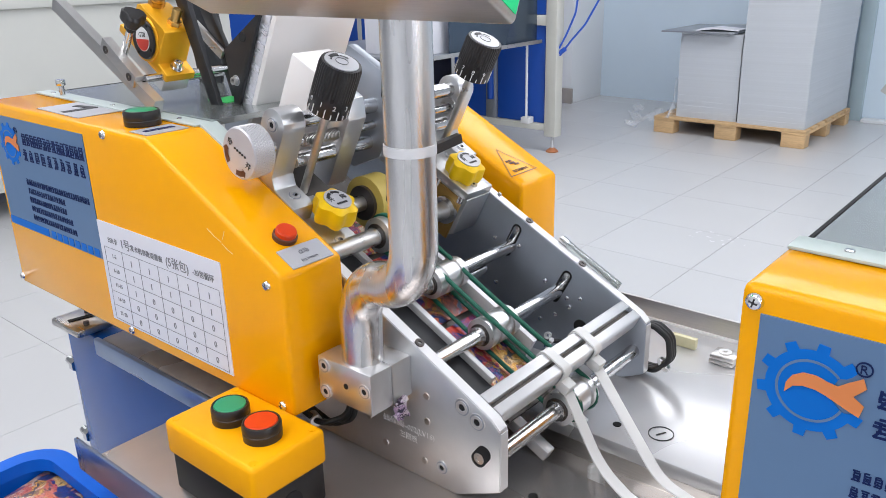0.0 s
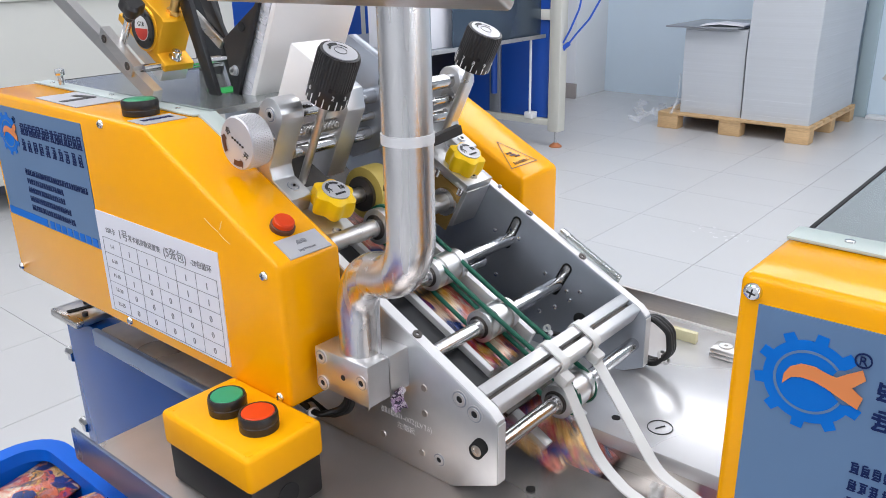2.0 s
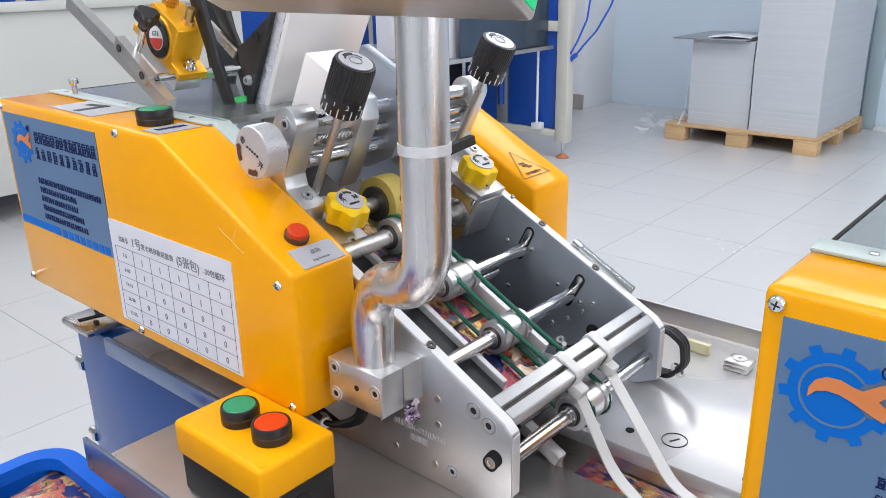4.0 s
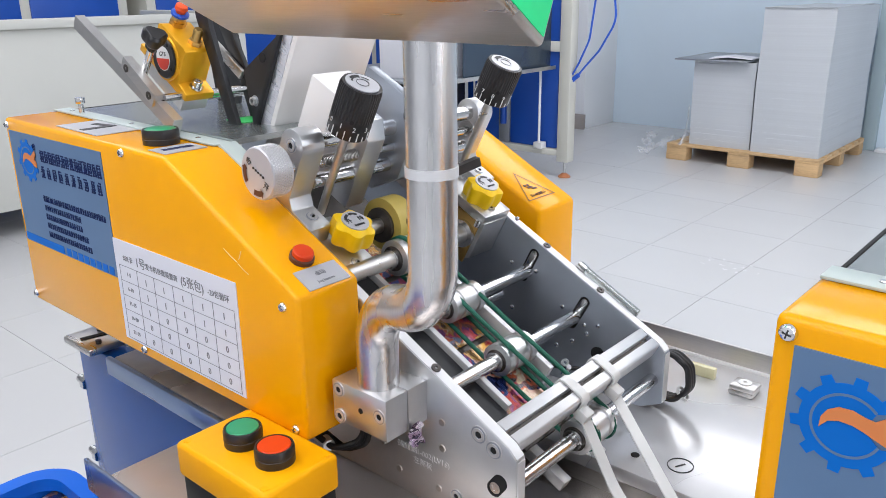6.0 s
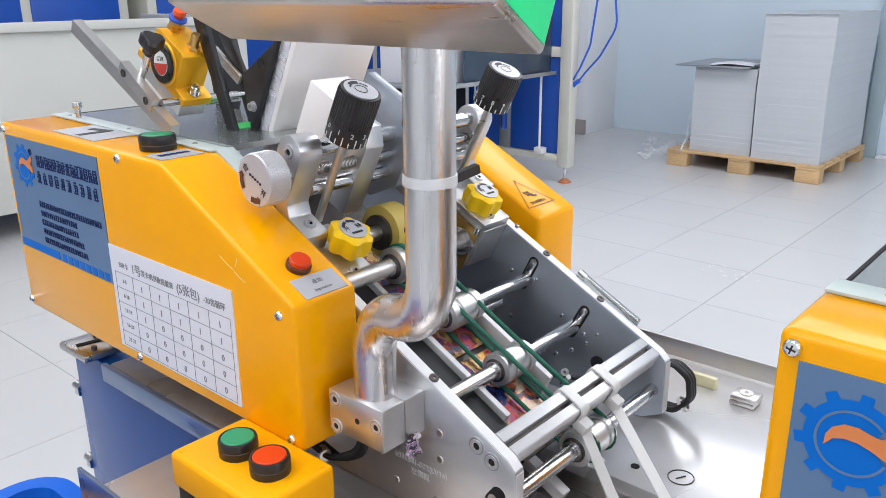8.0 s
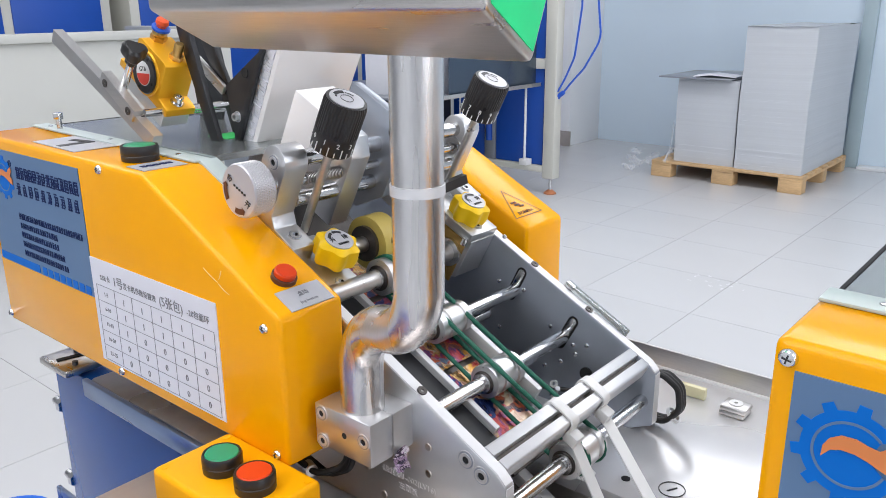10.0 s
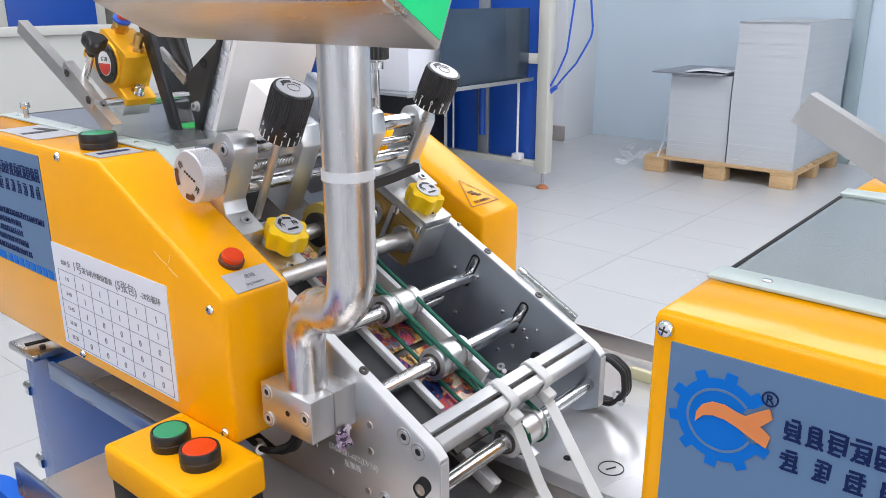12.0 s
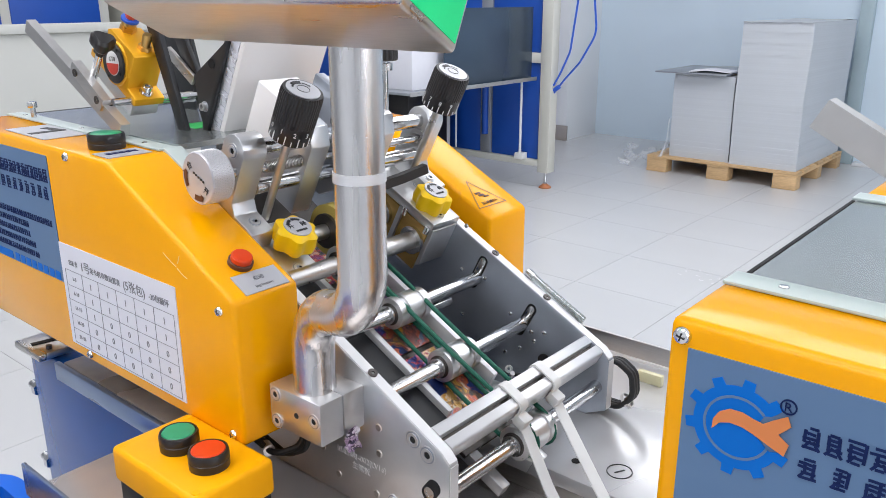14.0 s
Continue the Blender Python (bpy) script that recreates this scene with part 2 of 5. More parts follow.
# ---- mesh helpers ----
BASE = {}


def thing(name, at, label, category, group="", kind=""):
    ob = new(name)
    ob.empty_display_size = 0.05
    ob.location = at
    BASE[ob] = Vector(at)
    return tagged(ob, label, category, group, kind)


def part(name, bm, material, parent, label="", smooth=35, origin=None):
    """Links a bmesh, given in the place's own coordinates, as one mesh under a thing or part."""
    base = BASE[parent]
    o = Vector(origin) if origin is not None else base
    bmesh.ops.translate(bm, verts=bm.verts, vec=-o)
    me = bpy.data.meshes.new(name)
    bmesh.ops.recalc_face_normals(bm, faces=bm.faces)
    bm.to_mesh(me)
    bm.free()
    me.materials.append(material)
    if smooth:
        for p in me.polygons:
            p.use_smooth = True
        me.set_sharp_from_angle(angle=radians(smooth))
    ob = new(name, me)
    ob.parent = parent
    ob.location = o - base
    BASE[ob] = o
    if label:
        ob["label"] = label
    return ob


def solo(name, bm, material, label, category, group="", kind="", smooth=35, at=None):
    """A thing of one mesh."""
    if at is None:
        lo = [min(v.co[i] for v in bm.verts) for i in range(3)]
        hi = [max(v.co[i] for v in bm.verts) for i in range(3)]
        at = ((lo[0] + hi[0]) / 2, (lo[1] + hi[1]) / 2, lo[2])
    bmesh.ops.translate(bm, verts=bm.verts, vec=-Vector(at))
    me = bpy.data.meshes.new(name)
    bmesh.ops.recalc_face_normals(bm, faces=bm.faces)
    bm.to_mesh(me)
    bm.free()
    me.materials.append(material)
    if smooth:
        for p in me.polygons:
            p.use_smooth = True
        me.set_sharp_from_angle(angle=radians(smooth))
    ob = new(name, me)
    ob.location = at
    BASE[ob] = Vector(at)
    return tagged(ob, label, category, group, kind)


def bevel(bm, geom_verts, w, seg=2):
    if w <= 0:
        return
    edges = [e for e in bm.edges if e.verts[0] in geom_verts and e.verts[1] in geom_verts]
    bmesh.ops.bevel(bm, geom=edges, offset=w, segments=seg, affect="EDGES", profile=0.5, clamp_overlap=True)


def box(x0, x1, y0, y1, z0, z1, w=0.0, m=None, bm=None, seg=2):
    own = bmesh.new()
    r = bmesh.ops.create_cube(own, size=1)
    for v in r["verts"]:
        v.co = Vector((x0 + (v.co.x + 0.5) * (x1 - x0), y0 + (v.co.y + 0.5) * (y1 - y0), z0 + (v.co.z + 0.5) * (z1 - z0)))
    bevel(own, set(own.verts), w, seg)
    return join(own, m, bm)


def join(own, m=None, bm=None):
    if m is not None:
        bmesh.ops.transform(own, matrix=m, verts=own.verts)
    if bm is None:
        return own
    tmp = bpy.data.meshes.new("tmp")
    own.to_mesh(tmp)
    own.free()
    bm.from_mesh(tmp)
    bpy.data.meshes.remove(tmp)
    return bm


def prism(pts, y0, y1, w=0.0, bm=None, seg=2, m=None):
    """A profile in x and z, drawn out along y."""
    own = bmesh.new()
    a = [own.verts.new((x, y0, z)) for x, z in pts]
    b = [own.verts.new((x, y1, z)) for x, z in pts]
    own.faces.new(a)
    own.faces.new(b[::-1])
    for i in range(len(pts)):
        j = (i + 1) % len(pts)
        own.faces.new((a[i], b[i], b[j], a[j]))
    bmesh.ops.recalc_face_normals(own, faces=own.faces)
    bevel(own, set(own.verts), w, seg)
    return join(own, m, bm)


def capsule(a, b, r, n=8):
    """A rounded slot's outline between two centres, in x and z."""
    f = math.atan2(b[1] - a[1], b[0] - a[0])
    return [(c[0] + r * math.cos(f + o + 3.14159 * k / n), c[1] + r * math.sin(f + o + 3.14159 * k / n)) for c, o in ((b, -1.5708), (a, 1.5708)) for k in range(n + 1)]


def cyl(p0, p1, r, seg=24, r2=None, w=0.0, bm=None):
    p0, p1 = Vector(p0), Vector(p1)
    own = bmesh.new()
    bmesh.ops.create_cone(own, cap_ends=True, segments=seg, radius1=r, radius2=r if r2 is None else r2, depth=(p1 - p0).length)
    if w:
        rims = [e for e in own.edges if abs(e.verts[0].co.z - e.verts[1].co.z) < 1e-6]
        bmesh.ops.bevel(own, geom=rims, offset=w, segments=2, affect="EDGES", profile=0.5)
    rot = (p1 - p0).to_track_quat("Z", "Y").to_matrix().to_4x4()
    return join(own, Matrix.Translation((p0 + p1) / 2) @ rot, bm)


def ring(c, axis, r_in, r_out, h, seg=28, bm=None):
    """A washer with its middle at c."""
    own = bmesh.new()
    rows = []
    for rr, zz in ((r_in, -h / 2), (r_out, -h / 2), (r_out, h / 2), (r_in, h / 2)):
        rows.append([own.verts.new((rr * math.cos(6.283185 * k / seg), rr * math.sin(6.283185 * k / seg), zz)) for k in range(seg)])
    for i in range(4):
        a, b = rows[i], rows[(i + 1) % 4]
        for k in range(seg):
            own.faces.new((a[k], a[(k + 1) % seg], b[(k + 1) % seg], b[k]))
    rot = Vector(axis).to_track_quat("Z", "Y").to_matrix().to_4x4()
    return join(own, Matrix.Translation(c) @ rot, bm)


def fillet(pts, r, n=8):
    """A polyline with its corners rounded to arcs of radius r."""
    pts = [Vector(p) for p in pts]
    out = [pts[0]]
    for a, b, c in zip(pts, pts[1:], pts[2:]):
        d0, d1 = (a - b).normalized(), (c - b).normalized()
        half = d0.angle(d1) / 2
        if half > 1.55:
            out.append(b)
            continue
        t = min(r / math.tan(half), (a - b).length * 0.49, (c - b).length * 0.49)
        rr = t * math.tan(half)
        mid = b + (d0 + d1).normalized() * (rr / math.sin(half))
        s, e = b + d0 * t - mid, b + d1 * t - mid
        q = s.rotation_difference(e)
        for k in range(n + 1):
            out.append(mid + Matrix.Rotation(q.angle * k / n, 3, q.axis) @ s)
    out.append(pts[-1])
    return out


def tube(pts, r, seg=16, closed=False, bm=None, flat=None):
    """A round (or, with flat = (half width, half height, up), a rectangular) section swept along points."""
    pts = [Vector(p) for p in pts]
    own = bmesh.new()
    n = len(pts)
    rings = []
    up = Vector(flat[2]) if flat else None
    side = None
    for i, p in enumerate(pts):
        if closed:
            d = (pts[(i + 1) % n] - pts[i - 1]).normalized()
        else:
            d = (pts[min(i + 1, n - 1)] - pts[max(i - 1, 0)]).normalized()
        if flat:
            s = d.cross(up).normalized()
            q = s.cross(d).normalized()
            ring_pts = [p + s * a * flat[0] + q * b * flat[1] for a, b in ((-1, -1), (1, -1), (1, 1), (-1, 1))]
        else:
            if side is None:
                side = d.orthogonal().normalized()
            side = (side - d * side.dot(d)).normalized()
            q = d.cross(side)
            ring_pts = [p + side * r * math.cos(6.283185 * k / seg) + q * r * math.sin(6.283185 * k / seg) for k in range(seg)]
        rings.append([own.verts.new(v) for v in ring_pts])
    m = len(rings[0])
    for i in range(n if closed else n - 1):
        a, b = rings[i], rings[(i + 1) % n]
        for k in range(m):
            own.faces.new((a[k], a[(k + 1) % m], b[(k + 1) % m], b[k]))
    if not closed:
        own.faces.new(rings[0][::-1])
        own.faces.new(rings[-1])
    bmesh.ops.recalc_face_normals(own, faces=own.faces)
    return join(own, None, bm)


def lathe(profile, p, axis, seg=32, bm=None, wave=None):
    """Turns (radius, height) pairs about the axis through p. wave: (count, depth) for a fluted rim."""
    own = bmesh.new()
    rows = []
    for r, h in profile:
        row = []
        for k in range(seg):
            a = 6.283185 * k / seg
            rr = r * (1 + (wave[1] * math.cos(wave[0] * a) if wave else 0))
            row.append(own.verts.new((rr * math.cos(a), rr * math.sin(a), h)))
        rows.append(row)
    for a, b in zip(rows, rows[1:]):
        for k in range(seg):
            own.faces.new((a[k], a[(k + 1) % seg], b[(k + 1) % seg], b[k]))
    own.faces.new(rows[0][::-1])
    own.faces.new(rows[-1])
    rot = Vector(axis).to_track_quat("Z", "Y").to_matrix().to_4x4()
    return join(own, Matrix.Translation(p) @ rot, bm)


def letters(body, size, m, bm=None, thick=0.0003, align="LEFT"):
    """Writing in Blender's own font, lying in the plane of m."""
    cu = bpy.data.curves.new("letters", "FONT")
    cu.body, cu.size, cu.extrude, cu.align_x = body, size, thick / 2, align
    cu.resolution_u = 2
    ob = new("letters", cu)
    bpy.context.view_layer.update()
    me = bpy.data.meshes.new_from_object(ob.evaluated_get(bpy.context.evaluated_depsgraph_get()))
    own = bmesh.new()
    own.from_mesh(me)
    bpy.data.objects.remove(ob)
    bpy.data.curves.remove(cu)
    bpy.data.meshes.remove(me)
    return join(own, m, bm)


# The feed slope: s runs down it, d stands up from the plates' top edge.
ANG = math.atan2(0.52, 1.0)
U, N = Vector((math.cos(ANG), 0, -math.sin(ANG))), Vector((math.sin(ANG), 0, math.cos(ANG)))
S0 = Vector((0, 0, 0.9378))
SLOPE = Matrix.Translation(S0) @ Matrix.Rotation(ANG, 4, "Y")
UP_Y = Vector((0, -1, 0))


def sp(s, y, d):
    return S0 + U * s + N * d + Vector((0, y, 0))


def sbox(s0, s1, y0, y1, d0, d1, w=0.0, bm=None):
    return box(s0, s1, y0, y1, d0, d1, w, SLOPE, bm)


def sprism(pts, y0, y1, w=0.0, bm=None):
    return prism(pts, y0, y1, w, bm, m=SLOPE)


def socket_screw(p, axis, r=0.0045, h=0.004, parent=None, name="screw"):
    """A cap screw with a hexagon recess."""
    a = Vector(axis).normalized()
    p = Vector(p)
    bm = ring(p + a * h / 2, a, r * 0.48, r * 0.82, h, 24)
    ring(p + a * 0.0002, a, r * 0.98, r * 1.10, 0.0006, 28, bm=bm)
    pit = cyl(p, p + a * h * 0.35, r * 0.52, 6)
    ring(p + a * 0.0003, a, r * 0.78, r * 0.99, 0.0006, 28, bm=pit)
    for f in pit.faces:
        f.material_index = 1
    join(pit, None, bm)
    hexa = cyl(p + a * h * 0.3, p + a * h * 0.4, r * 0.46, 6)
    for f in hexa.faces:
        f.material_index = 2
    join(hexa, None, bm)
    ob = part(name, bm, M["bar_alu"], parent)
    ob.data.materials.append(M["alu_shaded"])
    ob.data.materials.append(M["gap"])
    return ob


def pan_screw(p, axis, r=0.0045, parent=None, name="screw"):
    a = Vector(axis).normalized()
    bm = lathe([(r, 0), (r * 0.97, r * 0.3), (r * 0.75, r * 0.6), (r * 0.3, r * 0.72)], p, a, 16)
    q = Vector(p) + a * r * 0.735
    t = (a.orthogonal() + a.cross(a.orthogonal()) * 0.6).normalized()
    rot = Matrix.Translation(q) @ Matrix((t, a.cross(t), a)).transposed().to_4x4()
    slot = box(-r * 0.5, r * 0.5, -r * 0.09, r * 0.09, -r * 0.05, r * 0.02)
    box(-r * 0.09, r * 0.09, -r * 0.5, r * 0.5, -r * 0.05, r * 0.02, bm=slot)
    for f in slot.faces:
        f.material_index = 1
    join(slot, rot, bm)
    ob = part(name, bm, M["chrome"], parent)
    ob.data.materials.append(M["ink"])
    return ob

# ---- the room ----
FX0, FX1, FY0, FY1 = -7.0, 4.2, -4.2, 6.05
solo("ground", box(FX0, FX1, FY0, FY1, -0.12, -0.004), M["grout"], "grey grout bed under the glazed floor tiles", "floor", kind="structure")
wn = solo("wall_north", box(-3.12, FX1, 6.05, 6.25, -0.004, 3.2), M["wall"], "pale blue-white painted partition wall", "wall", kind="structure")
solo("wall_pillar", box(-3.75, -3.12, 5.55, 6.249, -0.004, 3.2, 0.01), M["wall_white"], "white painted wall pillar in the room's corner", "wall", kind="structure")
solo("skirting", box(-3.77, -3.10, 5.525, 5.549, 0.0, 0.125, 0.003), M["skirting"], "grey-brown stone skirting tile at the pillar", "skirting", kind="structure")
solo("wall_north_far", box(FX0, -3.75, 6.05, 6.25, -0.004, 3.2), M["wall_white"], "white painted back wall", "wall", kind="structure")
solo("wall_west", box(FX0 - 0.2, FX0, FY0, 6.25, -0.004, 3.2), M["wall_white"], "white painted end wall", "wall", kind="structure")
# east wall left open for the assumed window, added for its light
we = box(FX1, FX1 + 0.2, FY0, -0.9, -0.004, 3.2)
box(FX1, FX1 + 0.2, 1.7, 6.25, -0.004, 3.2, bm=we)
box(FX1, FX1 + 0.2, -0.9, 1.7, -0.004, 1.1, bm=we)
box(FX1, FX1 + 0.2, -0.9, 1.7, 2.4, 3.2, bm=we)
solo("wall_east", we, M["wall_white"], "white painted end wall with an opening for an assumed window", "wall", kind="structure")
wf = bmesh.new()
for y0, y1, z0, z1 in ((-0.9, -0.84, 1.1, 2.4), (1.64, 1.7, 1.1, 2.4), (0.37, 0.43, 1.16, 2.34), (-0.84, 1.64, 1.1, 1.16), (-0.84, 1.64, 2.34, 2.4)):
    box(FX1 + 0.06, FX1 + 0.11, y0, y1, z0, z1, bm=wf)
solo("window_1", wf, M["alu_white"], "plain aluminium frame of an assumed, unseen window in the end wall", "window", kind="structure")
solo("wall_south", box(FX0 - 0.2, FX1 + 0.2, FY0 - 0.2, FY0, -0.004, 3.2), M["wall_white"], "white painted long wall", "wall", kind="structure")
solo("ceiling", box(FX0 - 0.2, FX1 + 0.2, FY0 - 0.2, 6.25, 3.2, 3.3), M["ceiling"], "white painted flat ceiling", "ceiling", kind="structure")
solo("wall_trim", box(-1.07, -0.98, 6.0, 6.05, 0.0, 3.2, 0.004), M["trim"], "pale grey-green vertical cover strip on the wall", "trim", kind="structure")


# ---- pallet and paper ----
def pallet(x0, x1, y0, y1):
    t = thing("pallet", ((x0 + x1) / 2, (y0 + y1) / 2, 0), "pale raw wooden pallet with solid block feet", "pallet")
    for j in range(3):
        yy = y0 + j * (y1 - y0 - 0.10) / 2
        for i in range(3):
            xx = x0 + i * (x1 - x0 - 0.145) / 2
            part("block", box(xx, xx + 0.145, yy, yy + 0.10, 0.0, 0.080, 0.004), M["wood"], t)
    for i in range(3):
        xx = x0 + i * (x1 - x0 - 0.145) / 2
        part("stringer", box(xx, xx + 0.145, y0, y1, 0.080, 0.095, 0.002), M["wood"], t)
    for j in range(7):
        yy = y0 + j * (y1 - y0 - 0.11) / 6
        part("deck_board", box(x0, x1, yy, yy + 0.11, 0.095, 0.112, 0.002), M["wood"], t)
    return t


PX0, PX1, PY0, PY1 = -2.03, -1.02, 4.86, 5.86
pallet(PX0, PX1, PY0, PY1)


def sheet_pile(x0, x1, y0, y1, z0, z1, rng, label, step=0.013):
    """Reams of sheets, each a little off the one below."""
    t = thing("paper_stack", ((x0 + x1) / 2, (y0 + y1) / 2, z0), label, "paper stack")
    mesh = None
    z = z0
    while z < z1 - 0.004:
        h = step * rng.uniform(0.6, 1.6)
        if mesh is None:
            first = part("ream", box(x0, x1, y0, y1, z, z + step, 0.0), M["sheet_stack"], t, smooth=0, origin=((x0 + x1) / 2, (y0 + y1) / 2, z))
            mesh = first.data
            o = first
        else:
            o = new("ream", mesh)
            o.parent = t
        o.location = (rng.gauss(0, 0.0007) + 0.003 * math.sin(z * 9), rng.gauss(0, 0.0007), z - z0)
        o.scale = (1, 1, h / step)
        z += h
    return t


rng = random.Random(4)
sheet_pile(-1.90, -1.485, PY0 + 0.06, PY1 - 0.1, 0.112, 0.672, rng, "low stack of pale grey paper sheets on the pallet")
sheet_pile(-1.47, -1.045, PY0 + 0.04, PY1 - 0.02, 0.112, 1.005, rng, "tall stack of pale grey paper sheets on the pallet")
cb = bmesh.new()
box(-2.02, -1.53, PY0 + 0.0, PY0 + 0.62, 0.676, 0.686, 0.002, bm=cb)
top = bmesh.new()
bmesh.ops.create_grid(top, x_segments=16, y_segments=22, size=0.5)
for v in top.verts:
    x, y = -1.2575 + 0.43 * v.co.x, 5.37 + 0.96 * v.co.y
    v.co = Vector((x, y, 1.010 + 0.011 * (0.5 + noise.noise(Vector((x * 7, y * 5, 1.0)))) + 0.004 * noise.noise(Vector((x * 25, y * 25, 0)))))
solo("top_sheet", top, M["sheet_stack"], "crumpled wrapping sheet on top of the tall paper stack", "paper", smooth=60)
solo("cardboard_sheet", cb, M["board"], "grey-blue board lying over the low paper stack", "board")
cb = tube([(-1.80, PY0 + 0.1, 0.692), (-1.68, PY0 + 0.12, 0.706), (-1.52, PY0 + 0.13, 0.695)], 0, flat=(0.09, 0.003, (0, 0, 1)))
solo("loose_sheet", cb, M["paper"], "white curled sheet lying on the board", "paper")


def film_skirt(x0, x1, y0, y1, z0, z1, seed, flare=0.05):
    """Loose crinkled film standing round a corner of the pile."""
    path = fillet([(x0, y1, 0), (x0, y0, 0), (x1, y0, 0)], 0.02, 4)
    own = bmesh.new()
    pts = []
    for a, b in zip(path, path[1:]):
        n = max(1, int((b - a).length / 0.03))
        pts += [a + (b - a) * k / n for k in range(n)]
    rows = []
    mid = Vector(((x0 + x1) / 2, (y0 + y1) / 2, 0))
    for j in range(12):
        f = j / 11
        row = []
        for q in pts:
            out = (q - mid).normalized()
            h = z0 + (z1 - z0) * f * (0.75 + 0.35 * noise.noise(q * 6 + Vector((seed, 0, 0))))
            p = Vector((q.x, q.y, h))
            p += out * (0.006 + flare * (1 - f) ** 2 * (0.5 + noise.noise(q * 9 + Vector((0, seed, 0)))) + 0.022 * noise.noise(p * 17))
            row.append(own.verts.new(p))
        rows.append(row)
    for a, b in zip(rows, rows[1:]):
        for k in range(len(pts) - 1):
            own.faces.new((a[k], a[k + 1], b[k + 1], b[k]))
    return own


solo("stretch_film", film_skirt(-1.915, -1.885, PY0 + 0.05, PY1 - 0.1, 0.113, 0.46, 3.0, 0.26), M["film_wrap"], "clear stretch film round the low paper stack", "plastic film", smooth=25)
fw = bmesh.new()
for k in range(12):
    px, py = -2.07 - 0.34 * rng.random() ** 2, PY0 + 0.05 + 0.066 * k
    bmesh.ops.create_icosphere(fw, subdivisions=2, radius=rng.uniform(0.012, 0.038), matrix=Matrix.Translation((px, py, 0.03 + 0.02 * (k % 3))) @ Matrix.Diagonal((1.4, 1, 0.5, 1)))
for v in fw.verts:
    v.co += Vector((noise.noise(v.co * 30), noise.noise(v.co * 30 + Vector((5, 0, 0))), noise.noise(v.co * 30 + Vector((0, 7, 0))))) * 0.045
    v.co.z = max(v.co.z, 0.002)
solo("stretch_film", fw, M["film_wrap"], "crumpled clear stretch film on the floor by the pallet", "plastic film", kind="stuff", smooth=20)
# bright line of the lit gap at the floor, made as a white strip
solo("door_sill", box(-0.965, 0.35, 5.95, 6.045, 0.0, 0.022, 0.003), M["wall_white"], "white strip for the lit gap at the foot of the wall", "sill", kind="structure")
dirt = bmesh.new()
for k in range(18):
    c = Vector((-0.92 + 0.26 * rng.random(), 2.86 + 0.16 * rng.random(), 0.0004))
    w, l, a = rng.uniform(0.002, 0.006), rng.uniform(0.005, 0.016), rng.uniform(0, 3.1)
    dirt.faces.new([dirt.verts.new(c + Matrix.Rotation(a, 3, "Z") @ Vector((l * math.cos(0.9 * q) * (0.7 + 0.5 * rng.random()), w * math.sin(0.9 * q), 0))) for q in range(7)])
solo("floor_smudge", dirt, M["smudge"], "faint grey scuff marks on the floor tiles", "scuff marks", kind="stuff", smooth=0)

# ---- blue machine frame behind ----
bf = thing("machine_cabinet", (-2.9, 4.1, 0), "cream steel frame with blue panels and levelling feet", "machine")
part("post", box(-2.315, -2.235, 3.90, 3.98, 0.10, 2.4, 0.006), M["cream"], bf)
part("post", box(-3.80, -3.72, 3.90, 3.98, 0.10, 2.4, 0.006), M["cream"], bf)
for z0, z1 in ((0.135, 0.175), (0.775, 0.835), (1.50, 1.56)):
    part("rail", box(-3.72, -2.315, 3.905, 3.975, z0, z1, 0.003), M["cream"], bf)
for x0, x1 in ((-3.70, -3.10), (-3.06, -2.78), (-2.70, -2.335)):
    part("panel", box(x0, x1, 3.93, 3.95, 0.175, 0.775, 0.012), M["blue_far"], bf)
    part("panel", box(x0, x1, 3.93, 3.95, 0.835, 1.50, 0.012), M["blue_far"], bf)
part("mullion", box(-2.785, -2.70, 3.92, 3.96, 0.175, 1.50, 0.004), M["board"], bf, "grey centre post")
part("mullion_slot", tube([(-2.742, 3.915, 0.30), (-2.742, 3.915, 0.74)], 0.022, 14), M["blue_far"], bf)
ft = part("foot", cyl((-2.275, 3.94, 0.012), (-2.275, 3.94, 0.10), 0.010, 12), M["steel"], bf)
part("pad", lathe([(0.040, 0.0), (0.040, 0.006), (0.014, 0.026)], (-2.275, 3.94, 0.0), (0, 0, 1), 18), M["foot_pad"], ft, "dull reddish foot pad")
part("rod", cyl((-2.435, 3.88, 0.19), (-2.435, 3.88, 0.69), 0.008, 10), M["nylon"], bf)
part("bracket", box(-2.465, -2.405, 3.86, 3.92, 0.175, 0.215, 0.004), M["nylon"], bf)
part("rod", cyl((-2.96, 3.88, 0.19), (-2.96, 3.88, 0.69), 0.007, 10), M["nylon"], bf)
part("shelf", box(-3.4, -2.34, 2.75, 3.90, 0.676, 0.690, 0.002), M["board"], bf, "grey sheet-metal shelf")
part("side_sheet", box(-2.366, -2.358, 3.04, 3.87, 0.690, 1.105, 0.002), M["dark_sheet"], bf, "dark grey sheet-metal screen")
part("shelf_lip", box(-2.344, -2.338, 2.75, 3.90, 0.672, 0.694, 0.001), M["brushed"], bf)
solo("carton", box(-2.80, -2.42, 2.85, 3.19, 0.690, 0.955, 0.004), M["paper"], "white carton on the grey metal shelf", "box")
solo("carton", box(-2.72, -2.40, 3.24, 3.34, 0.690, 0.78, 0.004), M["paper"], "flat white carton on the grey metal shelf", "box")
solo("dark_motor", box(-3.35, -3.0, 3.45, 3.85, 0.0, 0.60, 0.03), M["black"], "black motor housing standing beside the blue machine frame", "motor")
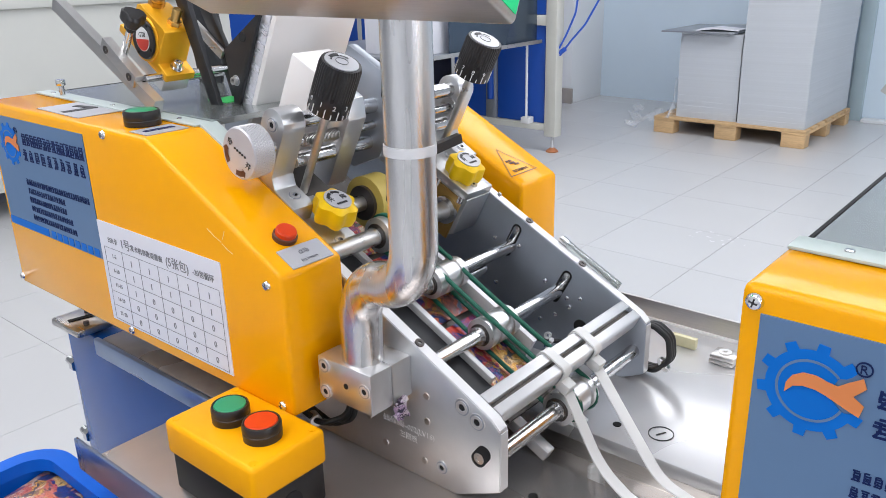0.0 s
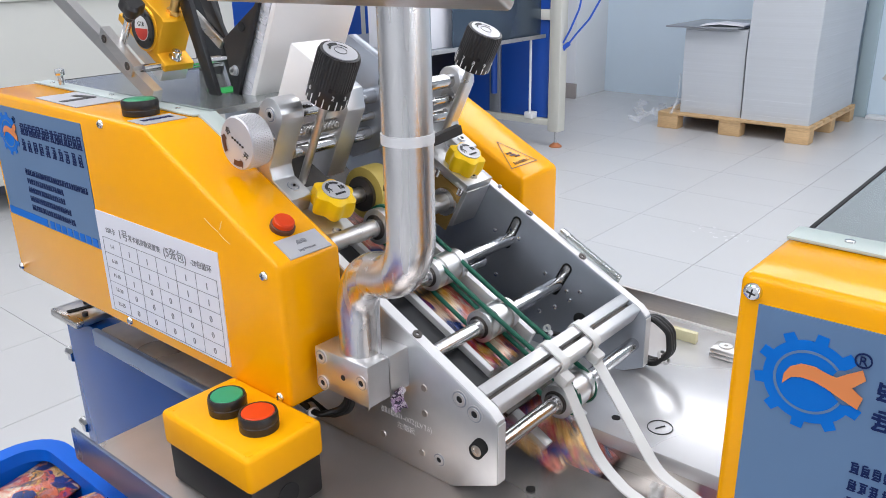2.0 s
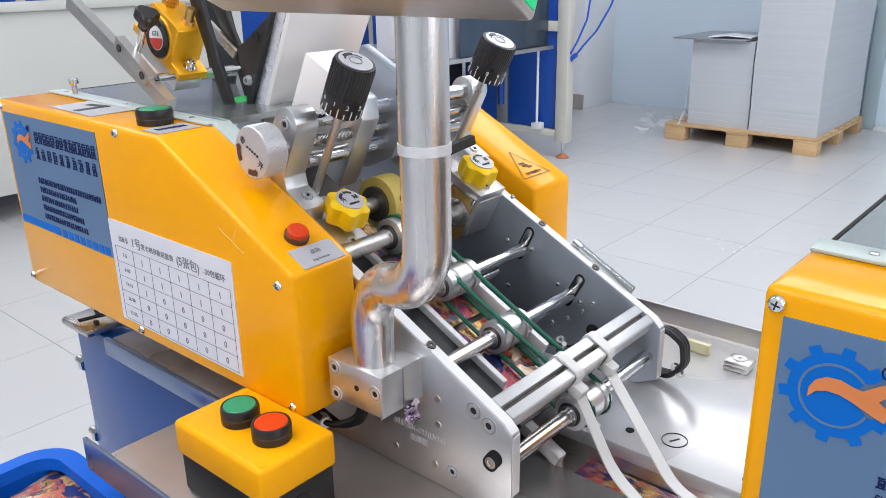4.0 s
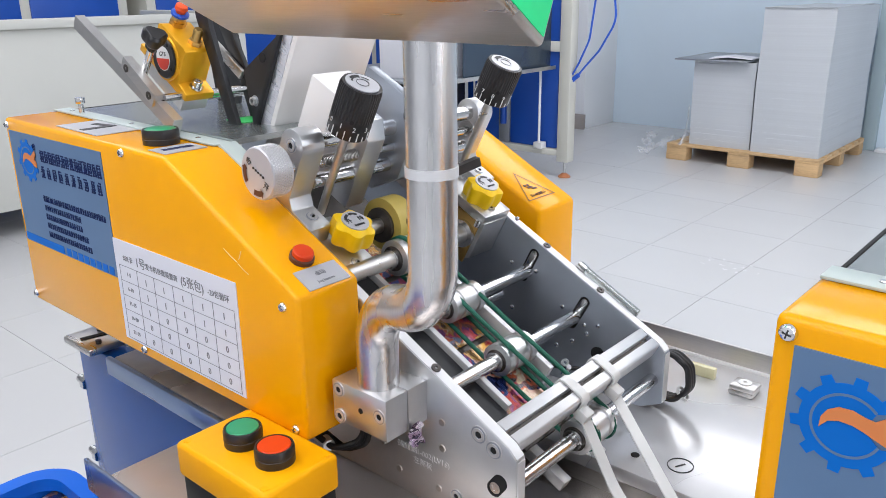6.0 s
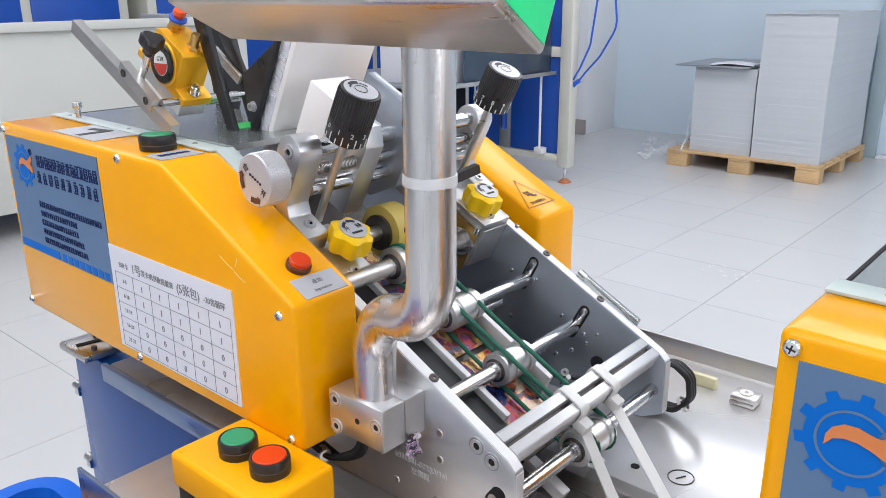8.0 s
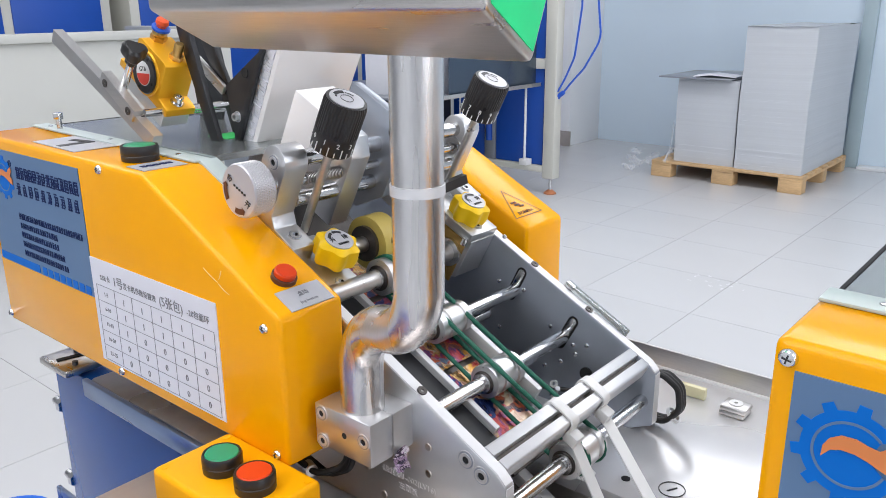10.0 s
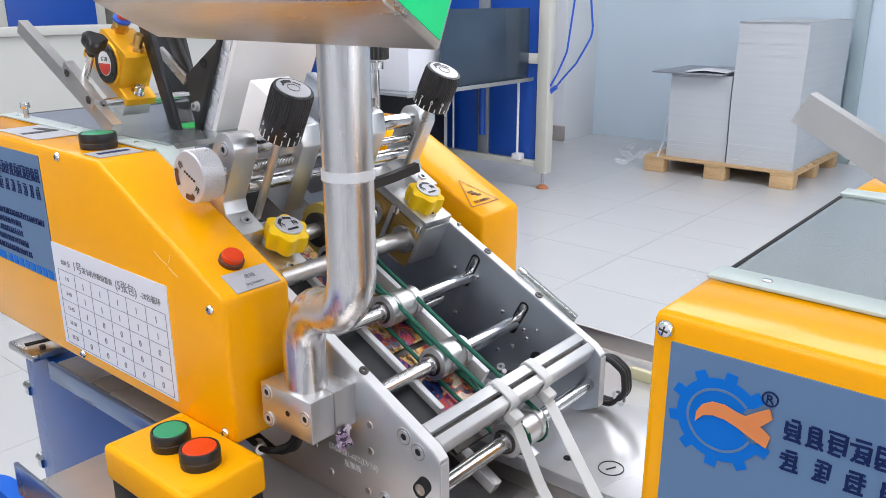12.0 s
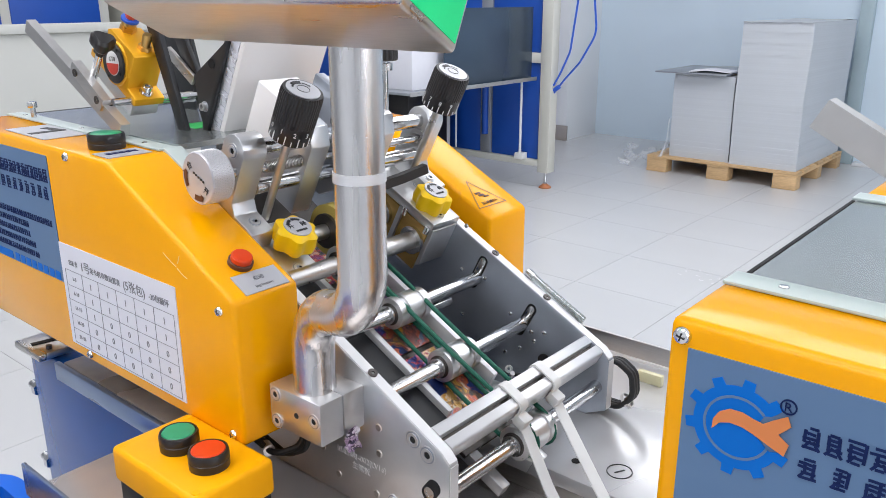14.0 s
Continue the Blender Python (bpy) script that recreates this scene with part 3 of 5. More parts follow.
for pts in ([(-2.235, 3.93, 0.644), (-2.19, 3.93, 0.72), (-2.128, 3.93, 0.85), (-2.09, 3.93, 1.139), (-2.10, 3.93, 1.6), (-2.235, 3.94, 2.1)],
            [(-2.235, 3.94, 0.600), (-2.16, 3.94, 0.69), (-2.067, 3.94, 0.787), (-1.962, 3.94, 0.96), (-1.985, 3.94, 1.139), (-2.05, 3.94, 1.6), (-2.235, 3.95, 2.2)]):
    solo("air_tube", tube(fillet(pts, 0.15), 0.006, 8), M["blue_tube"], "thin blue pneumatic air tube looping beside the frame", "air tube", "air tubes")
solo("tube_fitting", cyl((-2.236, 3.94, 0.615), (-2.20, 3.94, 0.640), 0.014, 14), M["blue_tube"], "blue push-in tube fitting on the frame post", "tube fitting")

# ---- beige cart and far machines ----
ct = thing("storage_cart", (-3.9, 1.2, 0), "large beige sheet-metal storage cart with dark gap below", "cart")
part("side_panel", box(-3.70, -3.66, -0.6, 2.6, 0.14, 0.99, 0.006), M["beige"], ct)
part("end_panel", box(-4.7, -3.70, 2.56, 2.6, 0.14, 0.99, 0.006), M["beige"], ct)
part("rim", box(-3.73, -3.63, -0.65, 2.65, 0.99, 1.035, 0.008), M["beige"], ct)
part("rim", box(-4.75, -3.73, 2.55, 2.65, 0.99, 1.035, 0.008), M["beige"], ct)
part("floor_pan", box(-4.7, -3.70, -0.6, 2.56, 0.14, 0.16), M["beige"], ct)
for y in (-0.3, 2.3):
    part("caster", cyl((-3.82, y, 0.07), (-3.78, y, 0.07), 0.07, 20), M["black"], ct)
for k, y in enumerate((0.4, 1.9, 3.4, 4.9)):
    fm = thing("machine_cabinet", (-5.2, y, 0), "blue machine cabinet in a cream frame by the far wall", "machine", "far blue cabinets")
    part("body", box(-5.6, -4.95, y - 0.68, y + 0.68, 0.0, 1.75, 0.01), M["cream"], fm)
    for q in (-0.32, 0.32):
        part("door", box(-4.955, -4.94, y + q - 0.29, y + q + 0.29, 0.1, 1.68, 0.006), M["blue_far"], fm)
        part("handle", box(-4.945, -4.925, y + q * 0.2 - 0.012, y + q * 0.2 + 0.012, 1.28, 1.42, 0.003), M["nylon"], fm)

# ---- machine bed ----
bed = thing("machine_bed", (0.5, 0.2, 0), "blue steel machine bed with stainless steel table tops", "machine")
part("frame_panel", box(-0.415, -0.155, 0.02, 0.05, 0.30, 0.797, 0.003), M["blue_paint"], bed)
part("frame_panel", box(-0.155, 3.6, 0.02, 0.05, 0.30, 0.760, 0.003), M["blue_paint"], bed)
part("end_panel", box(-0.418, -0.39, 0.05, 0.40, 0.30, 0.797, 0.003), M["blue_paint"], bed)
part("back_panel", box(-0.39, 3.6, 0.385, 0.3995, 0.30, 0.785, 0.003), M["blue_paint"], bed)
part("base_board", box(-0.41, 3.6, -0.36, 0.40, 0.28, 0.30, 0.003), M["blue_paint"], bed)
for x in (-0.36, 1.6, 3.5):
    for y in (-0.30, 0.32):
        part("leg", box(x - 0.03, x + 0.03, y, y + 0.06, 0.0, 0.28, 0.003), M["blue_paint"], bed)
part("top_rail", box(-0.312, -0.118, 0.010, 0.056, 0.798, 0.812, 0.003), M["rail"], bed, "worn steel rail")
part("rail_lip", box(-0.318, -0.118, 0.004, 0.010, 0.793, 0.812, 0.002), M["rail_blue"], bed, "blue-grey steel rail lip")
tr = part("tray", box(-0.152, 3.6, -0.095, 0.134, 0.785, 0.791, 0.001), M["table"], bed, "stainless steel tray with upturned lip")
part("lip", box(-0.152, 3.6, -0.098, -0.0945, 0.787, 0.815, 0.001), M["rail_blue"], tr)
for z in (0.741, 0.649):
    bt = part("bolt", cyl((-0.437, 0.026, z), (-0.392, 0.026, z), 0.0048, 12), M["steel"], bed)
    part("nut", cyl((-0.424, 0.026, z), (-0.416, 0.026, z), 0.0085, 6), M["steel"], bt)
bk = part("bracket", box(-0.410, -0.352, 0.004, 0.050, 0.8000, 0.8085, 0.0025), M["brushed"], bed, "slotted steel foot plate")
slot = box(-0.016, 0.016, -0.0035, 0.0035, 0.8086, 0.8094, 0.0, pose(-0.381, 0.027, 0, 0, 0, 78))
part("slot", slot, M["gap"], bk)
for x, y in ((-0.392, 0.036), (-0.360, 0.019)):
    part("screw", cyl((x, y, 0.809), (x, y, 0.813), 0.003, 10), M["dark_steel"], bk)
# conveyor channel with its side walls
part("channel_floor", box(-0.35, 3.6, 0.110, 0.1755, 0.771, 0.774, 0.0), M["table"], bed)
part("channel_wall", box(-0.35, 3.6, 0.108, 0.110, 0.765, 0.785, 0.0), M["brushed"], bed)
part("channel_wall", box(-0.35, 3.6, 0.1755, 0.1775, 0.765, 0.788, 0.0), M["brushed"], bed)
wp = part("side_table", box(0.02, 3.6, 0.1745, 0.400, 0.788, 0.801, 0.002), M["plate_white"], bed, "pale anodised aluminium table plate")
part("wall", box(-0.39, 3.6, 0.4002, 0.404, 0.78, 0.822, 0.001), M["brushed"], wp, "upright stainless steel rim")
part("ledge", box(-0.39, 3.6, 0.397, 0.4002, 0.7995, 0.804, 0.001), M["alu_white"], wp)
for x, y in ((0.161, 0.198), (0.258, 0.192), (0.36, 0.2)):
    part("hole", cyl((x, y, 0.8), (x, y, 0.8016), 0.0035, 16), M["gap"], wp)
part("hole", cyl((0.152, 0.09, 0.79), (0.152, 0.09, 0.7916), 0.0035, 16), M["gap"], tr)
cm = ring((0.195, 0.207, 0.8014), (0, 0, 1), 0.0098, 0.0105, 0.0006, 36)
for v in cm.verts:
    v.co.x = 0.195 + (v.co.x - 0.195) * 0.95
box(-0.0045, 0.0045, -0.0005, 0.0005, 0.8011, 0.8017, 0, pose(0.195, 0.207, 0, 0, 0, 62), cm)
part("pen_mark", cm, M["ink"], wp, "pen-drawn circled number on the plate")

# loose bits on the plate
solo("plastic_block", box(0.132, 0.157, 0.3590, 0.3655, 0.801, 0.812, 0.001), M["cream_block"], "small cream plastic strip standing on its edge", "plastic piece")
mg = thing("magnet_block", (0.188, 0.355, 0.801), "two small stacked steel plates with a screw", "magnet")
part("plate", box(0.176, 0.199, 0.344, 0.365, 0.801, 0.806, 0.002), M["brushed"], mg)
part("plate", box(0.177, 0.200, 0.343, 0.364, 0.806, 0.811, 0.002), M["brushed"], mg)
part("screw", ring((0.188, 0.354, 0.8115), (0, 0, 1), 0.002, 0.006, 0.001, 20), M["nylon"], mg)

# ---- blue bin with packs ----
bn = thing("plastic_bin", (-0.10, -0.22, 0.62), "bright blue plastic bin holding foil card packs", "bin")
bm = bmesh.new()
bx0, bx1, by0, by1, bz0, bz1 = -0.260, 0.06, -0.34, -0.080, 0.62, 0.748
box(bx0 + 0.012, bx1 - 0.012, by0 + 0.012, by1 - 0.012, bz0, bz0 + 0.004, bm=bm)
for args in ((bx0, bx0 + 0.004, by0, by1), (bx1 - 0.004, bx1, by0, by1), (bx0 + 0.004, bx1 - 0.004, by1 - 0.004, by1), (bx0 + 0.004, bx1 - 0.004, by0, by0 + 0.004)):
    box(*args, bz0, bz1, bm=bm)
for v in bm.verts:
    f = (v.co.z - bz0) / (bz1 - bz0)
    cx, cy = (bx0 + bx1) / 2, (by0 + by1) / 2
    v.co.x = cx + (v.co.x - cx) * (0.90 + 0.10 * f)
    v.co.y = cy + (v.co.y - cy) * (0.90 + 0.10 * f)
part("body", bm, M["blue_bin"], bn)
rim = fillet([(bx0, (by0 + by1) / 2, bz1), (bx0, by1, bz1), (bx1, by1, bz1), (bx1, by0, bz1), (bx0, by0, bz1), (bx0, (by0 + by1) / 2 - 0.002, bz1)], 0.03)
part("rim", tube(rim, 0, flat=(0.008, 0.006, (0, 0, 1))), M["blue_bin"], bn)
solo("shelf_box", box(-0.28, 0.08, -0.36, -0.06, 0.30, 0.619, 0.004), M["blue_paint"], "blue steel cabinet under the plastic bin", "cabinet")


def foil_pack(k, m):
    bm = bmesh.new()
    own = bmesh.new()
    bmesh.ops.create_grid(own, x_segments=9, y_segments=7, size=0.5)
    lo = own.copy()
    for v in own.verts:
        fx, fy = 1 - abs(v.co.x * 2) ** 3, 1 - abs(v.co.y * 2) ** 3
        v.co = Vector((v.co.x * 0.105, v.co.y * 0.064, 0.005 * fx * fy + 0.0012 * noise.noise(v.co * 7 + Vector((k, 0, 0)))))
    for v in lo.verts:
        v.co = Vector((v.co.x * 0.105, v.co.y * 0.064, -0.0015))
    join(own, None, bm)
    join(lo, None, bm)
    bmesh.ops.remove_doubles(bm, verts=bm.verts, dist=0.0001)
    bmesh.ops.transform(bm, matrix=m, verts=bm.verts)
    return bm


rng = random.Random(11)
for k in range(14):
    px, py = -0.21 + 0.075 * (k % 5) + rng.uniform(-0.012, 0.012), -0.125 - 0.05 * (k // 5) + rng.uniform(-0.012, 0.012)
    solo("foil_pack", foil_pack(k, pose(px, py, 0.728 + 0.008 * rng.random() + 0.006 * (k % 3), rng.uniform(-14, 14), rng.uniform(-14, 14), rng.uniform(0, 180))),
         ART[k % 3], "shiny printed foil card pack lying in the blue bin", "card pack", "packs in the bin", smooth=60)
solo("pack_heap", box(-0.235, 0.04, -0.32, -0.10, 0.624, 0.720, 0.02), ART[0], "heap of printed foil packs filling the bin", "card packs", kind="stuff")

# ---- card feeder ----
fd = thing("card_feeder", (-0.15, 0.17, 0.79), "yellow and aluminium friction card feeder with green belts", "card feeder", "card feeders")
COVER = [(-0.443, 0.845), (0.004, 0.845), (0.004, 0.957), (-0.150, 1.035), (-0.443, 1.039)]
SH = -0.003


def face(x, z, out=0.0):
    """A place on the near cover's flat side; writing laid there reads from the operator's side."""
    return Matrix.Translation((x, SH - out, z)) @ Matrix.Rotation(radians(90), 4, "X")


cv = part("side_cover", prism(COVER, SH, 0.055, 0.004, seg=3), M["yellow"], fd, "glossy yellow painted sheet-metal cover")
for x, z in ((-0.437, 1.032), (-0.212, 1.031), (-0.012, 0.947), (-0.008, 0.852), (-0.218, 0.853), (-0.438, 0.853)):
    pan_screw((x, SH, z), UP_Y, 0.0038, cv)

sc = bmesh.new()
for x0, z0, x1, z1 in ((-0.078, 0.9765, -0.062, 0.9690), (-0.061, 0.9680, -0.049, 0.9625), (-0.060, 0.9715, -0.0565, 0.9785)):
    tube([(x0, SH - 0.0001, z0), ((x0 + x1) / 2, SH - 0.0001, (z0 + z1) / 2 - 0.0006), (x1, SH - 0.0001, z1)], 0.00028, 6, bm=sc)
part("scratch", sc, M["scuff"], cv, "pale scratches in the paint")

# firm's plate: grey-blue with a gear, bars for the lettering and a dashed blue band
sk = part("sticker", box(-0.434, -0.248, SH - 0.0008, SH + 0.0005, 0.914, 1.0275, 0.0), M["sticker"], fd, "grey-blue printed label")


def polar(cx, cz, r, deg):
    return (cx + r * math.cos(radians(deg)), cz + r * math.sin(radians(deg)))


def gear(cx, cz, r, y, parent):
    """The firm's mark: an open blue gear with a pale inner ring and an orange crossed swoosh."""
    pts = []
    for k in range(9):
        a = 45 + 36.5 * k
        pts += [polar(cx, cz, r * q, a + o) for q, o in ((0.87, -8), (1.04, -6), (1.04, 6), (0.87, 8))]
        if k < 8:
            pts += [polar(cx, cz, r * 0.87, a + o) for o in (14, 18.25, 22.5)]
    pts += [polar(cx, cz, r * 0.70, 337), (cx + r * 0.54, cz - r * 0.20), (cx + r * 0.30, cz + r * 0.04), (cx + r * 0.48, cz + r * 0.42), polar(cx, cz, r * 0.76, 37)]
    part("gear_mark", prism(pts, y - 0.0004, y), M["print_blue"], parent, "blue gear emblem", smooth=0)
    arc = [polar(cx, cz, r * 0.665, 42 + 4.95 * k) for k in range(61)] + [polar(cx, cz, r * 0.615, 339 - 4.95 * k) for k in range(61)]
    part("ring_mark", prism(arc, y - 0.0007, y - 0.0003), M["sticker"], parent, smooth=0)
    swoosh = ((-0.47, -0.16), (-0.46, 0.06), (-0.36, 0.24), (-0.17, 0.36), (0.08, 0.37), (0.30, 0.30), (0.48, 0.27), (0.66, 0.41), (0.90, 0.57), (0.98, 0.38), (0.77, 0.15),
              (0.98, 0.0), (0.92, -0.25), (0.74, -0.18), (0.55, -0.10), (0.32, 0.0), (0.10, 0.07), (-0.14, 0.08), (-0.32, 0.02))
    part("bird_mark", prism([(cx + r * px, cz + r * pz) for px, pz in swoosh], y - 0.0011, y - 0.0006), M["print_orange"], parent, "orange swoosh emblem", smooth=0)
    reg = ring((cx + r * 0.88, y - 0.0003, cz + r * 0.75), UP_Y, r * 0.125, r * 0.155, 0.0004, 28)
    letters("R", r * 0.26, Matrix.Translation((cx + r * 0.80, y - 0.0005, cz + r * 0.66)) @ Matrix.Rotation(radians(90), 4, "X"), reg)
    part("registered_mark", reg, M["print_dark"], parent, smooth=0)


gear(-0.3985, 1.0010, 0.0205, SH - 0.0008, sk)
bars = bmesh.new()
rng = random.Random(3)


def glyph_row(bm, x0, z0, n, w, h, pitch, y):
    """A row of unreadable characters: each a small dense cluster of strokes."""
    def stroke(cx, cz, length, thick, ang):
        box(-length / 2, length / 2, -0.00015, 0.00015, -thick / 2, thick / 2, 0, Matrix.Translation((cx, y - 0.00015 - 0.00012 * rng.random(), cz)) @ Matrix.Rotation(ang, 4, "Y"), bm)
    t = h * 0.115
    for k in range(n):
        cx = x0 + k * pitch + w / 2
        for q in range(5):
            stroke(cx + rng.uniform(-0.10, 0.10) * w, z0 + h * (0.06 + 0.22 * q) + rng.uniform(-0.03, 0.03) * h, w * rng.uniform(0.45, 1.0), t, rng.uniform(-0.05, 0.08))
        for q in (-0.32, 0.30) if rng.random() < 0.6 else (-0.1, 0.34):
            low, high = rng.uniform(0.0, 0.3), rng.uniform(0.75, 1.0)
            stroke(cx + w * (q + rng.uniform(-0.08, 0.08)), z0 + h * (low + high) / 2, h * (high - low), t * 1.15, 1.5708 + rng.uniform(-0.06, 0.06))
        stroke(cx - w * 0.24, z0 + h * 0.2, h * 0.46, t, 2.2)
        if rng.random() < 0.6:
            stroke(cx + w * 0.26, z0 + h * 0.2, h * 0.46, t, 0.95)


glyph_row(bars, -0.3695, 1.0035, 14, 0.0079, 0.0114, 0.00855, SH - 0.0008)
glyph_row(bars, -0.3725, 0.9880, 10, 0.0078, 0.0112, 0.01235, SH - 0.0008)
part("lettering", bars, M["print_dark"], sk, "dark blue lettering", smooth=0)
bars = bmesh.new()
for k, (w, h) in enumerate(((0.124, 0.0058), (0.076, 0.0056), (0.078, 0.0056), (0.088, 0.0056), (0.090, 0.0056))):
    glyph_row(bars, -0.3775, 0.9635 - 0.0090 * k, int(w / 0.0044), 0.0034, h, 0.0044, SH - 0.0008)
part("small_print", bars, M["print_dark"], sk, "small dark blue print", smooth=0)
bars = bmesh.new()
box(-0.434, -0.350, SH - 0.0012, SH - 0.0008, 0.9150, 0.9225, bm=bars)
for k in range(8):
    x = -0.344 + 0.0118 * k
    box(x, x + 0.0085, SH - 0.0012, SH - 0.0008, 0.9150, 0.9225, bm=bars)
part("blue_band", bars, M["print_blue"], sk, smooth=0)

# parameter sheet
sh = part("paper_sheet", box(-0.248, -0.0665, SH - 0.0008, SH + 0.0005, 0.857, 0.952, 0.0), M["paper"], fd, "white printed parameter table")
bars = bmesh.new()
GX = [-0.2415, -0.2125, -0.1850, -0.1560, -0.1280, -0.0995, -0.0712]
GZ = [0.8590, 0.8728, 0.8866, 0.9004, 0.9142, 0.9285]
for x in GX:
    box(x - 0.00015, x + 0.00015, SH - 0.0011, SH - 0.0008, GZ[0], GZ[-1], bm=bars)
for z in GZ:
    box(GX[0], GX[-1], SH - 0.0011, SH - 0.0008, z - 0.00015, z + 0.00015, bm=bars)
ROWSV = ["11111", "11111", "10000", "00000", "00000"]
NAMES = ["1-5", "6-10", "11-15", "16-20", "21-25"]
for r in range(5):
    z = GZ[4 - r] + 0.0036
    letters(NAMES[r], 0.0052, face((GX[0] + GX[1]) / 2, z + 0.0018, 0.001), bars, align="CENTER")
    for c in range(5):
        letters(ROWSV[r][c], 0.0080, face((GX[c + 1] + GX[c + 2]) / 2, z, 0.001), bars, align="CENTER")
for words, size, x in (("SSR卡", 0.0064, -0.2335), ("1号", 0.0108, -0.2125), ("发卡机参数设置表", 0.0062, -0.1965), ("(5张包)", 0.0105, -0.1425), ("-20包循环", 0.0066, -0.1045)):
    letters(words, size, face(x, 0.9340 if size < 0.008 else 0.9330, 0.001), bars)
part("table_print", bars, M["pale_ink"], sh, "black printed table of ones and zeros", smooth=0)

# number plate and buttons on top of the cover
part("feed_cover", sbox(-0.215, -0.108, 0.100, 0.200, -0.046, -0.043), M["dark_steel"], fd)
CT = Matrix.Translation((-0.150, 0, 1.035)) @ Matrix.Rotation(0.01365, 4, "Y")
nt_ = part("number_label", box(-0.200, -0.122, 0.007, 0.047, 0.0002, 0.0008, 0.0, CT), M["sticker_light"], fd, "grey label with a bold figure one")
nb = box(-0.1625, -0.1545, 0.011, 0.043, 0.0007, 0.0011, 0.0, CT)
box(-0.026, 0.0, -0.0035, 0.0035, 0.0008, 0.0012, 0, CT @ pose(-0.156, 0.0405, 0, 0, 0, 14), nb)
part("figure", nb, M["ink"], nt_, smooth=0)


def push_button(c, axis, r, h, cap, parent, name):
    a = Vector(axis).normalized()
    c = Vector(c)
    ob = part(name, lathe([(r * 0.98, 0), (r, h * 0.35), (r * 0.97, h * 0.40), (r, h * 0.46), (r, h * 0.86), (r * 0.95, h), (r * 0.86, h), (r * 0.84, h * 0.9)], c, a, 36), M["black"], parent, "round push button in a black bezel")
    part("cap", lathe([(r * 0.83, h * 0.85), (r * 0.83, h * 0.99), (r * 0.78, h * 1.03)], c, a, 32), cap, ob)
    return ob


push_button((-0.200, 0.027, 1.0360), (0, 0, 1), 0.0150, 0.0125, M["green_button"], fd, "green_button")
lb = part("button_label", box(-0.032, -0.006, 0.004, 0.042, 0.0002, 0.0008, 0.0, CT), M["sticker_light"], fd)
gb = bmesh.new()
for k in range(5):
    box(-0.173, -0.167, 0.010 + 0.0055 * k, 0.0142 + 0.0055 * k, 1.0362, 1.0365, bm=gb)
part("print", gb, M["print_dark"], lb, smooth=0)
# slanted face: own plane
CA = math.atan2(0.957 - 1.035, 0.154)
CS = Matrix.Translation((-0.150, 0, 1.035)) @ Matrix.Rotation(-CA, 4, "Y")
CN = (CS.to_3x3() @ Vector((0, 0, 1)))
rb = part("red_button", lathe([(0.0092, 0), (0.0092, 0.0035), (0.0086, 0.004)], CS @ Vector((0.1400, 0.026, 0.0)), CN, 28), M["brown_ink"], fd, "small red lamp push button")
part("lens", lathe([(0.0079, 0.003), (0.0079, 0.0072), (0.0070, 0.0082)], CS @ Vector((0.1400, 0.026, 0.0)), CN, 28), M["red_button"], rb)
jl = part("button_label", box(0.1505, 0.1705, 0.010, 0.048, -0.0002, 0.0008, 0.0, CS), M["sticker_light"], fd, "silver label under the red button")
jt = bmesh.new()
ROT = CS @ Matrix.Translation((0.1595, 0.029, 0.001)) @ Matrix.Rotation(radians(90), 4, "Z")
letters("点动", 0.0047, ROT, jt, align="CENTER")
letters("Jog button", 0.0036, CS @ Matrix.Translation((0.1665, 0.029, 0.001)) @ Matrix.Rotation(radians(90), 4, "Z"), jt, align="CENTER")
part("print", jt, M["pale_ink"], jl, smooth=0)
# clear strip along the cover's inner edge
ac = part("clear_strip", box(-0.2915, -0.004, 0.0465, 0.0640, 0.0003, 0.0021, 0.0006, CT), M["frosted"], fd, "frosted clear strip")
part("clear_strip", box(-0.4390, -0.158, 0.2510, 0.2690, 1.0392, 1.0412, 0.0007), M["frosted"], fd, "frosted clear strip")
for x in (-0.4175, -0.300, -0.190):
    part("strip_screw", lathe([(0.0024, 0), (0.0022, 0.0008), (0.0010, 0.0010)], CT @ Vector((x + 0.15, 0.0552, 0.0019)), (0, 0, 1), 14), M["steel"], fd)
part("slope_strip", box(-0.003, 0.072, 0.0500, 0.0665, -0.004, 0.0018, 0.0005, CS), M["frosted"], fd, "frosted clear strip")
ks = part("thumb_screw", cyl((-0.395, 0.054, 1.0395), (-0.395, 0.054, 1.050), 0.0026, 12), M["steel"], fd)
part("head", cyl((-0.395, 0.054, 1.050), (-0.395, 0.054, 1.056), 0.0046, 18, w=0.0006), M["steel"], ks)

# far cover
cv2 = part("side_cover", prism([(-0.443, 0.845), (-0.005, 0.845), (-0.005, 0.952), (-0.155, 1.030), (-0.443, 1.034)], 0.300, 0.363, 0.004, seg=3), M["yellow"], fd, "glossy yellow painted sheet-metal cover")
CS2 = Matrix.Translation((-0.155, 0, 1.030)) @ Matrix.Rotation(-math.atan2(0.952 - 1.030, 0.150), 4, "Y")
tri = bmesh.new()
tv = [Vector((0.114, 0.3234, 0)), Vector((0.1545, 0.3452, 0)), Vector((0.1545, 0.3004, 0))]
tc_ = sum(tv, Vector()) / 3
for i in range(3):
    a, b = tv[i], tv[(i + 1) % 3]
    ai, bi = a + (tc_ - a) * 0.07, b + (tc_ - b) * 0.07
    f = tri.faces.new([tri.verts.new((q.x, q.y, 0.0006)) for q in (a, b, bi, ai)])
SIGN = Matrix.Translation((0.1505, 0.3232, 0.0006)) @ Matrix.Rotation(radians(90), 4, "Z")
